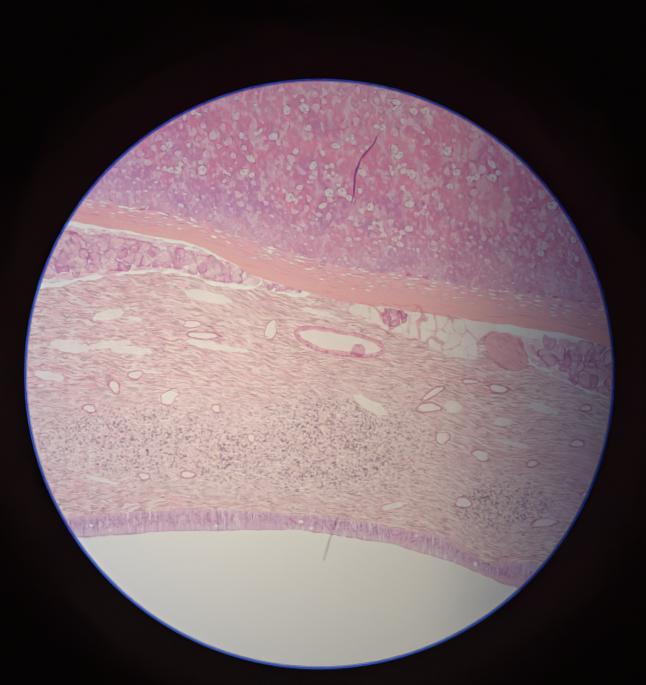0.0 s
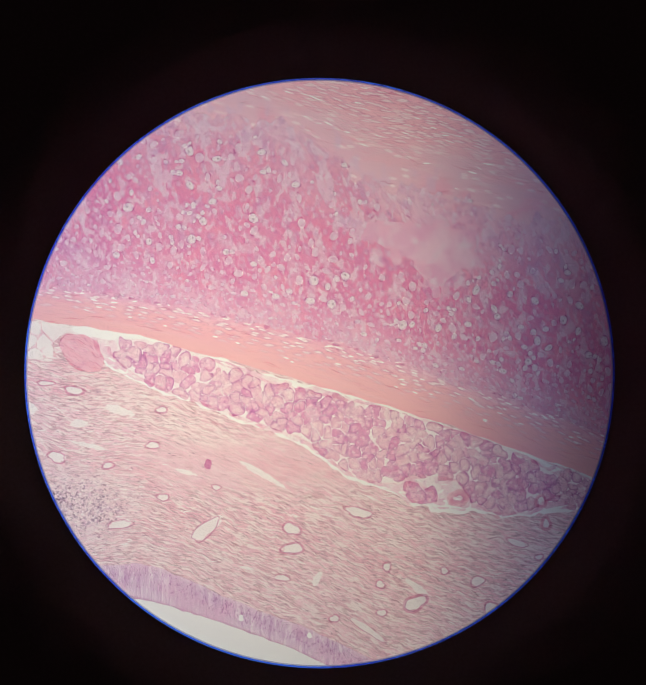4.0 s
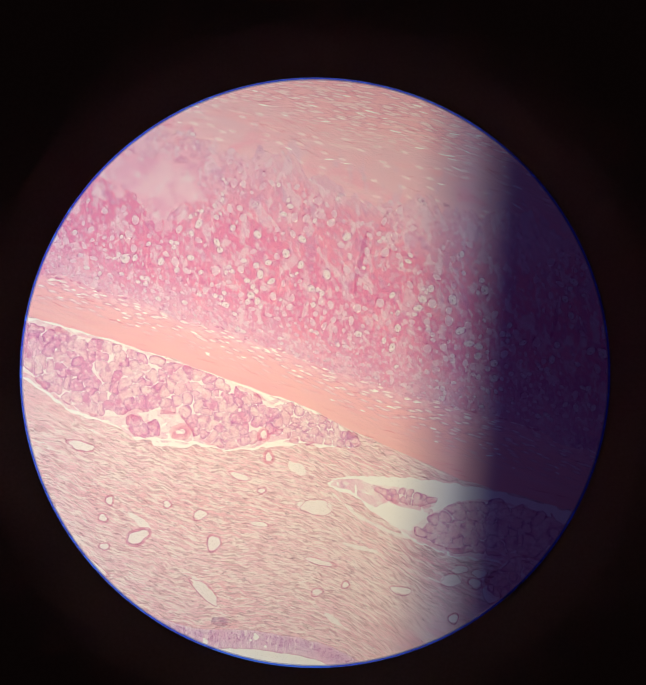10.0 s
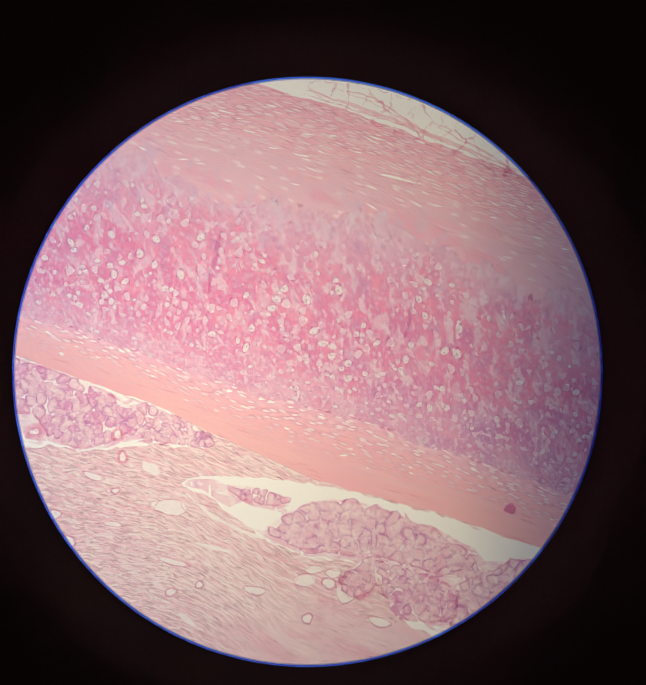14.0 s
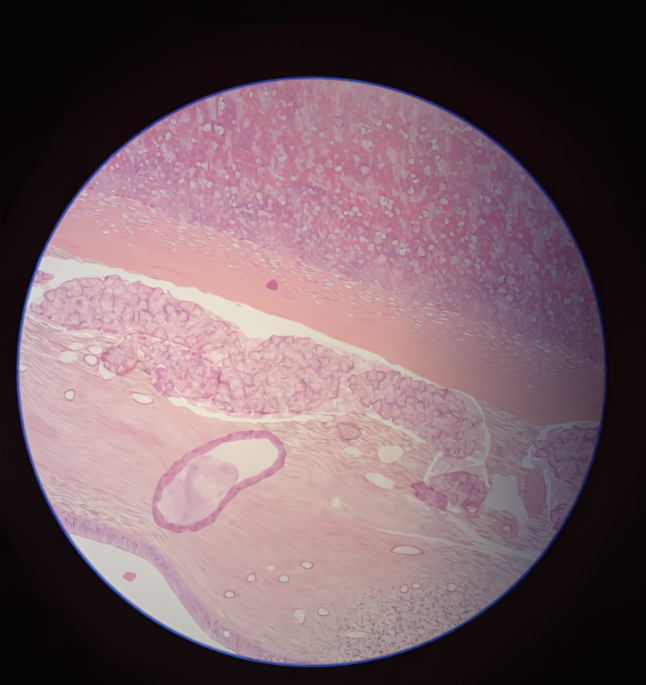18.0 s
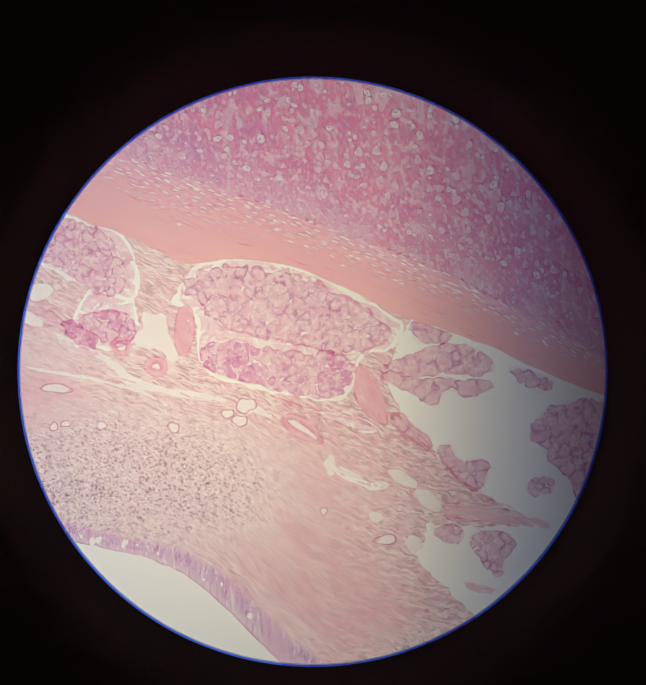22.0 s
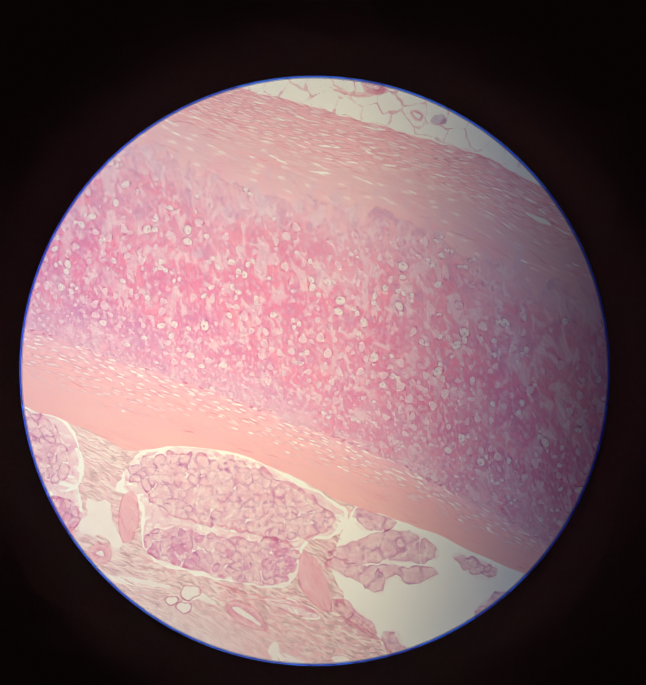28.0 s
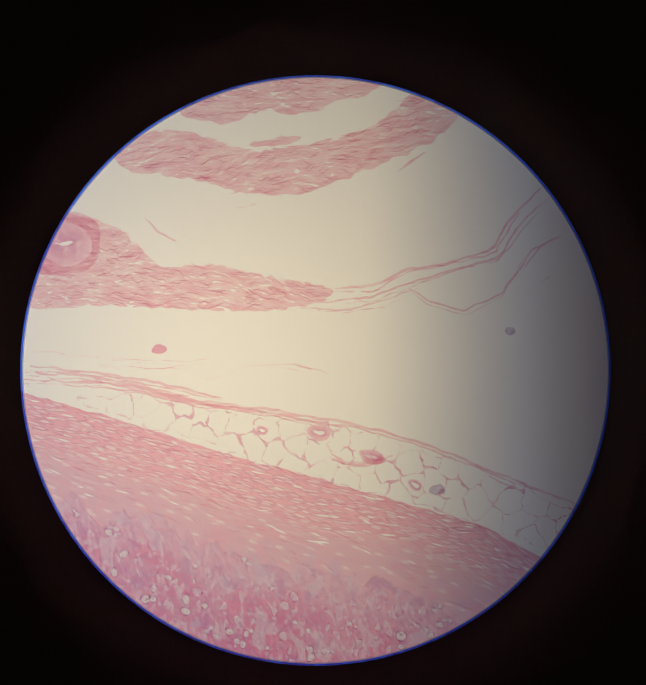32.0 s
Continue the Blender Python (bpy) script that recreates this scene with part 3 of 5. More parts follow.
def between(top, low, x0, x1, res, pad=40):
    xs = np.arange(x0, x1, 20.0)
    f = Field(x0, x1, float(top(xs).min()) - pad, float(low(xs).max()) + pad, res)
    f.F = np.minimum(f.Y - top(f.xs)[None, :], low(f.xs)[None, :] - f.Y)
    f.F = np.minimum(f.F, np.minimum(f.X - x0 - 2, x1 - 2 - f.X))
    return f


X0, X1 = -760.0, 4140.0
rnd = random.Random(4)

# ---- the slide itself ----
bm = bmesh.new()
bmesh.ops.create_cube(bm, size=1.0, matrix=Matrix.Translation((0.27, -0.075, -0.0006)) @ Matrix.Diagonal((0.96, 0.60, 0.0010, 1)))
bmesh.ops.bevel(bm, geom=bm.edges[:], offset=0.0003, segments=2, affect="EDGES")
me = bpy.data.meshes.new("microscope_slide")
bm.to_mesh(me)
bm.free()
me.materials.append(M_GLASS)
slide = tagged(new("microscope_slide", me), "clear glass microscope slide with a pink and purple stained section", "microscope slide")

# ---- lists of openings: plot, x, y, half length, half width, degrees, wall ----
LUMENS = [
    ("a", 475, 680, 52, 13, 12, 0), ("a", 250, 720, 38, 12, -12, 0), ("a", 310, 730, 18, 5, 8, 0), ("a", 160, 793, 42, 14, 6, 0), ("a", 245, 790, 50, 8, -8, 0), ("a", 300, 802, 45, 9, 4, 0),
    ("a", 465, 768, 32, 8, 4, 5), ("a", 440, 742, 22, 7, 0, 3), ("a", 460, 785, 34, 7, 5, 0), ("a", 510, 797, 60, 6, 6, 0), ("a", 310, 858, 17, 8, 0, 5), ("a", 262, 885, 11, 14, -20, 5),
    ("a", 388, 908, 22, 15, -25, 3), ("a", 110, 860, 36, 10, 10, 0), ("a", 205, 935, 14, 8, 0, 5), ("a", 335, 850, 40, 4, 6, 0), ("a", 725, 715, 40, 6, 14, 0), ("a", 620, 755, 12, 22, 25, 3),
    ("a", 980, 933, 26, 10, 4, 6), ("a", 1035, 930, 20, 16, 0, 0), ("a", 990, 900, 26, 7, -30, 5), ("a", 1140, 890, 18, 10, 10, 6), ("a", 1075, 873, 18, 5, 5, 4), ("a", 850, 930, 45, 12, 32, 0),
    ("a", 1100, 1042, 20, 11, 10, 4), ("a", 1012, 1002, 14, 14, 0, 3), ("a", 1060, 1150, 20, 10, 8, 5), ("a", 430, 1086, 14, 8, 0, 5), ("a", 900, 1158, 30, 8, -15, 2), ("a", 230, 1098, 40, 5, 14, 0),
    ("a", 1150, 965, 20, 9, 0, 0), ("a", 1240, 935, 34, 10, 16, 0), ("a", 1320, 1015, 16, 7, 5, 4), ("a", 495, 935, 10, 8, 0, 4), ("a", 330, 1090, 13, 7, 0, 4), ("a", 575, 1002, 9, 8, 0, 3),
    ("b", 153, 904, 18, 9, 10, 6), ("b", 262, 942, 32, 9, 16, 0), ("b", 365, 938, 11, 7, 0, 5), ("b", 345, 1025, 17, 7, 0, 6), ("b", 465, 1212, 42, 13, -38, 4), ("b", 662, 1210, 18, 13, 20, 6),
    ("b", 664, 1255, 22, 12, 0, 6), ("b", 815, 1172, 32, 10, 10, 4), ("b", 945, 1380, 26, 14, -14, 8), ("b", 880, 1297, 9, 9, 0, 5), ("b", 865, 1337, 9, 9, 0, 4), ("b", 1087, 1330, 15, 11, 0, 4),
    ("b", 1178, 1242, 22, 8, 20, 3), ("b", 868, 1402, 10, 8, 0, 4), ("b", 836, 1440, 46, 8, 36, 2), ("b", 590, 1082, 60, 7, 30, 0), ("b", 110, 1065, 20, 10, 20, 3), ("b", 155, 985, 26, 8, -10, 0),
    ("b", 243, 1065, 12, 7, 0, 5), ("b", 270, 1200, 28, 9, -12, 3), ("b", 368, 1138, 12, 8, 0, 4), ("b", 490, 1115, 9, 6, 0, 3), ("b", 720, 1325, 8, 18, 30, 0), ("b", 640, 1322, 20, 6, 8, 3),
    ("b", 420, 1080, 26, 5, 15, 0), ("b", 200, 1020, 40, 5, 12, 0), ("b", 1240, 1198, 12, 10, 0, 6), ("b", 560, 1300, 16, 4, 12, 0), ("b", 760, 1415, 10, 8, 0, 4),
    ("c", 275, 1032, 32, 11, 6, 4), ("c", 402, 1234, 22, 15, -18, 8), ("c", 586, 1244, 18, 14, -40, 5), ("c", 342, 1155, 11, 9, 0, 5), ("c", 553, 1180, 13, 9, 0, 5), ("c", 318, 1260, 10, 9, 0, 4),
    ("c", 566, 1355, 44, 12, 48, 3), ("c", 285, 1298, 40, 8, 32, 0), ("c", 820, 1162, 38, 16, 5, 2), ("c", 655, 1090, 20, 9, 0, 4), ("c", 690, 1200, 20, 6, 10, 2), ("c", 480, 1155, 9, 7, 0, 4),
    ("d", 285, 1185, 15, 9, 0, 6), ("d", 390, 1088, 16, 8, 0, 4), ("d", 870, 1325, 24, 13, 4, 2), ("d", 925, 1332, 14, 12, 0, 4), ("d", 960, 1355, 20, 22, 0, 2), ("d", 890, 1300, 20, 9, 0, 2),
    ("d", 935, 1310, 16, 10, 0, 2), ("d", 570, 1283, 32, 7, 14, 3), ("d", 755, 1348, 28, 8, 8, 3), ("d", 563, 1352, 12, 8, 0, 4), ("d", 440, 1205, 28, 7, 10, 2), ("d", 628, 1335, 8, 7, 0, 4),
    ("d", 600, 1415, 22, 7, 40, 0), ("d", 875, 1412, 12, 10, 0, 4), ("d", 1040, 1420, 26, 10, 10, 3), ("d", 160, 1190, 30, 8, 35, 0), ("d", 660, 1250, 45, 5, 14, 0), ("d", 520, 1070, 24, 12, 30, 0),
    ("f", 88, 755, 20, 12, -10, 4), ("f", 72, 865, 38, 12, 42, 3), ("f", 225, 640, 8, 6, 0, 4), ("f", 660, 842, 18, 11, 0, 0), ("f", 745, 868, 22, 14, 0, 0), ("f", 350, 798, 16, 8, 30, 0),
    ("f", 300, 582, 14, 20, -20, 0), ("f", 545, 868, 26, 6, 6, 0), ("f", 1245, 985, 20, 9, 0, 2), ("f", 1310, 1060, 20, 9, 20, 0),
    ("h", 700, 575, 14, 20, 20, 0), ("h", 735, 675, 22, 16, 0, 0), ("h", 815, 680, 28, 18, 0, 0), ("h", 790, 740, 30, 14, 30, 0), ("h", 660, 600, 16, 10, 0, 3), ("h", 852, 900, 30, 11, 4, 4),
    ("h", 735, 1093, 30, 7, 0, 2), ("h", 570, 965, 10, 9, 0, 3), ("h", 1120, 990, 10, 12, 0, 5), ("h", 955, 985, 12, 8, 0, 3), ("h", 690, 790, 10, 14, 0, 0), ("h", 540, 940, 8, 6, 0, 0),
    ("g", 640, 1295, 12, 8, 0, 3), ("g", 580, 1335, 10, 14, 20, 3), ("g", 512, 1325, 10, 8, 0, 3), ("g", 622, 1410, 14, 16, -20, 2), ("g", 676, 1402, 13, 8, 0, 3), ("g", 868, 1265, 32, 11, 4, 4),
    ("g", 745, 1477, 32, 7, 0, 2), ("g", 462, 1362, 10, 8, 0, 4), ("g", 240, 905, 30, 12, 40, 0),
    ("j", 98, 636, 38, 10, 10, 4), ("j", 103, 732, 9, 8, 0, 4), ("j", 862, 990, 22, 11, -14, 4), ("j", 838, 938, 18, 13, 20, 0), ("j", 130, 725, 9, 7, 0, 3), ("j", 795, 850, 44, 9, 34, 0),
    ("j", 735, 820, 12, 24, 0, 0), ("j", 850, 866, 20, 10, 0, 0), ("j", 900, 850, 40, 14, 30, 0), ("j", 960, 900, 34, 16, 30, 0), ("j", 930, 1000, 24, 20, 40, 0), ("j", 975, 1050, 28, 16, 40, 0),
    ("j", 720, 925, 8, 7, 0, 3), ("j", 300, 640, 40, 5, 16, 0), ("j", 440, 660, 60, 6, 12, 0), ("j", 560, 690, 40, 8, 24, 0), ("j", 240, 590, 30, 9, 30, 0),
    ("j", 542, 683, 20, 17, 0, 4), ("j", 528, 718, 15, 13, 0, 4), ("j", 500, 702, 12, 10, 0, 4)]
ARTERIES = [("c", 511, 989, 12, 9, 0, 12), ("d", 441, 992, 11, 9, 0, 6), ("d", 453, 1043, 9, 10, 0, 6), ("h", 1000, 805, 15, 9, 10, 13), ("h", 1080, 850, 14, 8, 10, 16), ("f", 225, 555, 12, 15, 30, 9), ("j", 670, 735, 38, 10, 36, 15), ("j", 255, 540, 16, 9, 15, 13), ("j", 340, 590, 16, 9, 15, 16)]



def unique(rows, taken):
    kept = []
    for row in rows:
        (cx, cy), = at(row[0], row[1:3])
        if all(p == row[0] or (cx - x) ** 2 + (cy - y) ** 2 > 34 ** 2 for x, y, p in taken):
            kept.append(row)
            taken.append((cx, cy, row[0]))
    return kept


TAKEN = []
ARTERIES = unique(ARTERIES, TAKEN)
LUMENS = unique(LUMENS, TAKEN)

# Glands: outline, size of the acini, material; they lie in clefts of the loose tissue.
GLANDS = [
    ("a", [(30, 560), (165, 530), (300, 550), (450, 582), (545, 608), (570, 630), (545, 650), (470, 636), (400, 606), (300, 612), (200, 620), (100, 632), (20, 630)], 46, "mixed"),
    ("a", [(615, 640), (690, 657), (682, 672), (612, 660)], 30, "dark"),
    ("a", [(868, 712), (905, 704), (930, 722), (908, 747), (876, 740)], 40, "dark"),
    ("b", [(245, 775), (330, 785), (430, 803), (530, 846), (650, 890), (780, 914), (900, 940), (1000, 975), (1100, 1005), (1200, 1050), (1310, 1108), (1275, 1128), (1180, 1180), (1090, 1165),
           (1050, 1100), (1000, 1090), (930, 1085), (890, 1112), (790, 1085), (700, 1005), (600, 975), (480, 930), (320, 870), (250, 815)], 50, "mixed"),
    ("c", [(430, 965), (465, 985), (455, 1003), (415, 1000), (388, 978), (395, 950)], 90, "dark"),
    ("c", [(745, 922), (800, 940), (935, 1015), (860, 1018), (770, 1008), (740, 985)], 44, "pale"),
    ("f", [(560, 735), (620, 690), (700, 662), (790, 668), (950, 728), (1050, 790), (1060, 830), (1010, 845), (870, 800), (820, 785), (700, 775), (640, 770)], 52, "pale"),
    ("f", [(470, 632), (560, 640), (620, 655), (610, 675), (540, 668)], 34, "pale"),
    ("f", [(815, 798), (880, 815), (960, 845), (1000, 868), (998, 938), (900, 938), (845, 905)], 40, "mixed"),
    ("h", [(150, 470), (200, 410), (250, 400), (262, 430), (235, 470), (222, 490), (185, 500)], 44, "pale"),
    ("h", [(400, 480), (500, 432), (600, 402), (700, 445), (740, 470), (695, 500), (690, 548), (640, 578), (480, 586), (400, 572), (430, 530)], 50, "pale"),
    ("h", [(705, 505), (800, 485), (900, 522), (965, 538), (1010, 620), (1003, 685), (950, 685), (880, 640), (800, 592), (740, 560)], 48, "pale"),
    ("h", [(860, 745), (920, 760), (960, 795), (930, 808), (880, 790)], 40, "dark"),
    ("h", [(685, 610), (735, 612), (745, 640), (700, 648)], 90, "pale"),
    ("j", [(385, 420), (430, 368), (540, 368), (640, 378), (750, 425), (850, 490), (880, 530), (800, 560), (770, 570), (690, 545), (560, 520), (470, 500), (440, 440)], 50, "pale"),
    ("j", [(445, 540), (520, 530), (600, 560), (690, 560), (790, 575), (780, 660), (700, 668), (560, 630), (440, 600)], 46, "mixed"),
    ("j", [(130, 520), (180, 470), (270, 470), (288, 500), (280, 540), (200, 545)], 40, "mixed"),
    ("s", [(948, 734), (976, 734), (1036, 760), (1016, 782), (940, 782)], 70, "pale"),
    ("s", [(900, 826), (956, 806), (1036, 782), (1076, 794), (1136, 830), (1124, 854), (1020, 858), (932, 854), (884, 838)], 80, "pale"),
    ("s", [(868, 850), (908, 858), (948, 874), (1036, 874), (1116, 866), (1128, 890), (1052, 904), (1032, 886), (1012, 902), (996, 932), (980, 914), (964, 918), (948, 894), (884, 878)], 70, "pale"),
    ("s", [(896, 944), (924, 956), (974, 992), (990, 1034), (962, 1016), (906, 976)], 60, "pale"),
    ("s", [(1006, 1024), (1038, 1018), (1042, 1046), (1060, 1058), (1092, 1048), (1124, 1060), (1114, 1094), (1092, 1126), (1042, 1096), (1018, 1062)], 70, "pale"),
    ("j", [(1185, 862), (1215, 842), (1248, 862), (1225, 886), (1190, 884)], 40, "pale"),
    ("j", [(1190, 740), (1230, 690), (1330, 665), (1480, 690), (1500, 900), (1300, 900), (1290, 850), (1230, 800)], 62, "pale"),
    ("j", [(1140, 590), (1240, 625), (1240, 655), (1180, 640)], 40, "pale"),
    ("j", [(970, 955), (1040, 965), (1030, 1000), (985, 985)], 40, "pale"), ("j", [(1045, 985), (1090, 965), (1165, 990), (1130, 1030), (1135, 1070), (1100, 1065), (1080, 1030)], 42, "pale")]
CLEFTS = [
    at("a", (20, 545), (150, 503), (300, 530), (450, 556), (570, 600), (610, 640), (580, 665), (470, 650), (400, 622), (300, 628), (200, 640), (110, 662), (20, 660)),
    at("a", (600, 632), (690, 645), (715, 672), (680, 680), (605, 668)),
    at("a", (795, 705), (830, 692), (930, 698), (1060, 733), (1100, 738), (1250, 760), (1400, 785), (1400, 800), (1210, 775), (1115, 752), (1090, 780), (1100, 825), (1060, 825), (1010, 805), (940, 775), (880, 755), (800, 720)),
    at("b", (110, 750), (230, 745), (300, 762), (500, 818), (650, 870), (780, 895), (1000, 962), (1200, 1038), (1400, 1125), (1320, 1150), (1180, 1192), (1060, 1165), (1000, 1160), (930, 1160), (890, 1122), (780, 1098),
       (690, 1015), (590, 985), (480, 940), (310, 880), (225, 835), (190, 760))
    , at("c", (500, 835), (600, 848), (800, 928), (945, 1020), (860, 1028), (760, 1016), (690, 1030), (560, 1022), (480, 1025), (430, 1020)),
    at("f", (345, 618), (460, 600), (700, 622), (1000, 702), (1250, 795), (1440, 880), (1490, 980), (1200, 975), (990, 965), (850, 930), (830, 810), (640, 792), (560, 748), (480, 690), (430, 650)),
    at("h", (580, 360), (700, 420), (800, 458), (890, 510), (965, 518), (1025, 558), (1045, 640), (1040, 705), (1000, 700), (880, 655), (800, 610), (700, 570), (640, 605), (480, 612), (400, 598), (270, 545), (300, 420)),
    at("g", (1064, 1080), (1090, 1092), (1118, 1086), (1124, 1135), (1148, 1189), (1136, 1207), (1100, 1170), (1078, 1182), (1039, 1153), (1064, 1117)), at("h", (850, 775), (900, 800), (960, 820), (940, 830), (860, 805)),
    at("j", (370, 440), (425, 355), (520, 342), (640, 355), (760, 405), (870, 470), (915, 500), (880, 560), (800, 565), (790, 670), (700, 678), (560, 645), (440, 612), (425, 545), (430, 470), (380, 455)),
    at("j", (352, 470), (366, 500), (372, 560), (362, 545), (350, 500)), at("j", (120, 530), (190, 400), (260, 370), (285, 420), (300, 500), (285, 550), (200, 560)),
    at("j", (700, 690), (800, 700), (850, 740), (820, 750), (740, 720)), at("j", (730, 810), (780, 850), (860, 860), (840, 880), (760, 850))]
BARE = at("j", (868, 600), (910, 500), (940, 478), (1040, 515), (1130, 552), (1250, 612), (1640, 700), (1640, 1900), (880, 1900), (905, 1335), (1010, 1250), (1075, 1175), (1000, 1100), (930, 1040),
          (960, 955), (1060, 958), (1250, 965), (1110, 900), (1010, 830), (905, 715), (870, 640))

# ---- loose connective tissue under the epithelium ----
lam = between(band_low, epi_top, X0, 3720.0, 3.0)
for i, c in enumerate(CLEFTS):
    lam.carve_poly(curved(c), -1, 7, 22, 20 + i)
lam.carve_poly(BARE, 0, 9, 24, 50)
CRACKS = [at("g", (864, 1135), (930, 1168), (985, 1195), (1015, 1226), (1070, 1252), (1124, 1268), (1190, 1290)), at("g", (779, 1207), (850, 1222), (942, 1238), (1064, 1268), (1120, 1300)),
          at("d", (600, 1128), (660, 1180), (730, 1215), (800, 1235)), at("d", (640, 1110), (700, 1165), (760, 1195))]
for i, c in enumerate(CRACKS):
    lam.carve_line(c, [1.5] + [(7, 3.5, 4, 3)[i]] * (len(c) - 2) + [1.5], 3.5, 30 + i)
for p, pts, _, _ in GLANDS:
    lam.carve_poly(curved(at(p, *pts), 1), -3, 4, 20, 9)
NERVES = [at("a", (1115, 757), (1190, 767), (1213, 830), (1190, 852), (1140, 840), (1102, 792)), at("j", (385, 455), (420, 450), (428, 510), (415, 560), (390, 580), (375, 530))]
WEDGE = at("j", (800, 575), (850, 630), (872, 722), (850, 730), (800, 690), (785, 640))
STRAND = at("j", (985, 905), (1070, 905), (1150, 925), (1255, 962), (1180, 962), (1080, 945), (1000, 950))
for c in NERVES + [WEDGE, STRAND]:
    lam.carve_poly(curved(c), -2, 3, 18, 3)
for p, x, y, a, b, g, w in LUMENS + ARTERIES:
    (cx, cy), = at(p, (x, y))
    k = 0.7 * w if w > 8 else 0
    lam.carve(cx, cy, a + k, b + k, g, 0.34 * min(a, b), int(x))
DUCTS = [(at("a", (665, 757), (700, 742), (760, 752), (830, 764), (876, 782), (886, 806), (862, 822), (800, 818), (740, 810), (690, 790)), 11, 2, 4),
         (at("h", (262, 790), (285, 738), (330, 690), (380, 660), (430, 640), (480, 625), (535, 626), (575, 652), (580, 695), (552, 726), (510, 746), (470, 766), (442, 792), (415, 832), (380, 857), (320, 864), (278, 845)), 19, 6, 6)]
DUCTS = [(curved(o), *rest) for o, *rest in DUCTS]
for outline, wall, wob, seed in DUCTS:
    lam.carve_poly(outline, 1, wob, 20, seed)
pale = [at("h", (600, 980))[0] + (330, 150), at("j", (720, 1150))[0] + (230, 140), at("f", (700, 1000))[0] + (250, 130), at("b", (560, 1060))[0] + (280, 70), at("j", (600, 900))[0] + (260, 170), at("h", (600, 830))[0] + (330, 150), at("f", (900, 1080))[0] + (230, 120)]


def in_pale(x, y):
    return any(((x - cx) / a) ** 2 + ((y - cy) / b) ** 2 < 1 for cx, cy, a, b in pale)


LYMPH = [at("a", (770, 1020))[0] + (220, 125), at("a", (300, 1010))[0] + (250, 90), at("a", (520, 1040))[0] + (150, 70), at("bb", (160, 1010))[0] + (120, 70),
         at("h", (1080, 1110))[0] + (230, 120), at("j", (170, 850))[0] + (260, 130), at("j", (420, 880))[0] + (160, 90), at("j", (940, 1260))[0] + (80, 60)]
def crowd(x, y):
    """How thickly the round cells lie there."""
    return sum(np.exp(-0.9 * (((x - cx) / a) ** 2 + ((y - cy) / b) ** 2)) for cx, cy, a, b in LYMPH)


def fine(x, y):
    """How crisp the weave of the fibres is: soft where the tissue lies pale and dense."""
    return 1 - 0.72 * np.clip(sum(np.exp(-(((x - cx) / a) ** 2 + ((y - cy) / b) ** 2) ** 2) for cx, cy, a, b in pale), 0, 1)


fibres, nuclei = [], []
for cx, cy, a, b in LYMPH:
    for _ in range(int(a * b / 260)):
        x, y = cx + rnd.gauss(0, 0.55) * a, cy + rnd.gauss(0, 0.55) * b
        lam.carve(x, y, rnd.uniform(2.2, 5), rnd.uniform(1.1, 2.2), float(lam_dir(x, y)) + rnd.gauss(0, 30))
for i in range(14000):
    x = rnd.uniform(X0, 3600)
    v = rnd.random() ** 0.9
    y = BAND_LOW(x) + v * (EPI_TOP(x) - BAND_LOW(x))
    g = float(lam_dir(x, y)) + rnd.gauss(0, 15)
    if i < 900 and not (in_pale(x, y) and rnd.random() < 0.85):
        lam.carve(x, y, rnd.uniform(5, 17), rnd.uniform(0.9, 1.9), g)
    if not (in_pale(x, y) and rnd.random() < 0.75) and rnd.random() > 0.75 + 0.2 * float(crowd(x, y)):
        fibres.append((x, y + rnd.uniform(-8, 8), rnd.uniform(7, 24), rnd.uniform(0.5, 0.95), g, rnd.uniform(0.5, 2.2)))

me = section("loose_tissue", lam, M_LAM, relief=0.00008, along=along_lam, across=crowd, more=(("fine", fine),))
film_under = between(band_low, epi_top, X0, 3720.0, 6.0)
for i, c in enumerate(CLEFTS):
    if i not in (2, 7, 10):
        film_under.carve_poly(curved(c), -1, 7, 22, 20 + i)
film_under.carve_poly(BARE, 0, 9, 24, 50)
part("ground_substance", section("ground_substance", film_under, M_FILM, z=0.00005, depth=0.00004), slide, "faint peach ground substance in vessels and slits")
lamina = part("loose_tissue", me, slide, "pale pink wavy loose connective tissue with small vessels")


def on(f, x, y):
    i, j = int((x - f.xs[0]) / f.res + 0.5), int((y - f.ys[0]) / f.res + 0.5)
    return 0 <= i < len(f.xs) and 0 <= j < len(f.ys) and f.F[j, i] > 1.5


fibres = [r for r in fibres if on(lam, r[0], r[1])]
tagged(part("fibre", threads("fibre", fibres, M_FIBRE), lamina, "thin pink fibres"), kind="stuff")

for i in range(76000):
    x, v = rnd.uniform(X0, 3640), rnd.random()
    y = BAND_LOW(x) + v * (EPI_TOP(x) - BAND_LOW(x))
    dense = max(math.exp(-1.2 * (((x - cx) / a) ** 2 + ((y - cy) / b) ** 2) ** 2) for cx, cy, a, b in LYMPH)
    if rnd.random() > 0.09 + 0.85 * dense - (0.05 if in_pale(x, y) else 0):
        continue
    if on(lam, x, y):
        rough = rnd.gauss(0, 12 + 45 * dense)
        nuclei.append((x, y, rnd.uniform(1.9, 3.8) + 0.8 * dense, rnd.uniform(0.8, 1.4) + 0.9 * dense, float(lam_dir(x, y)) + rough))
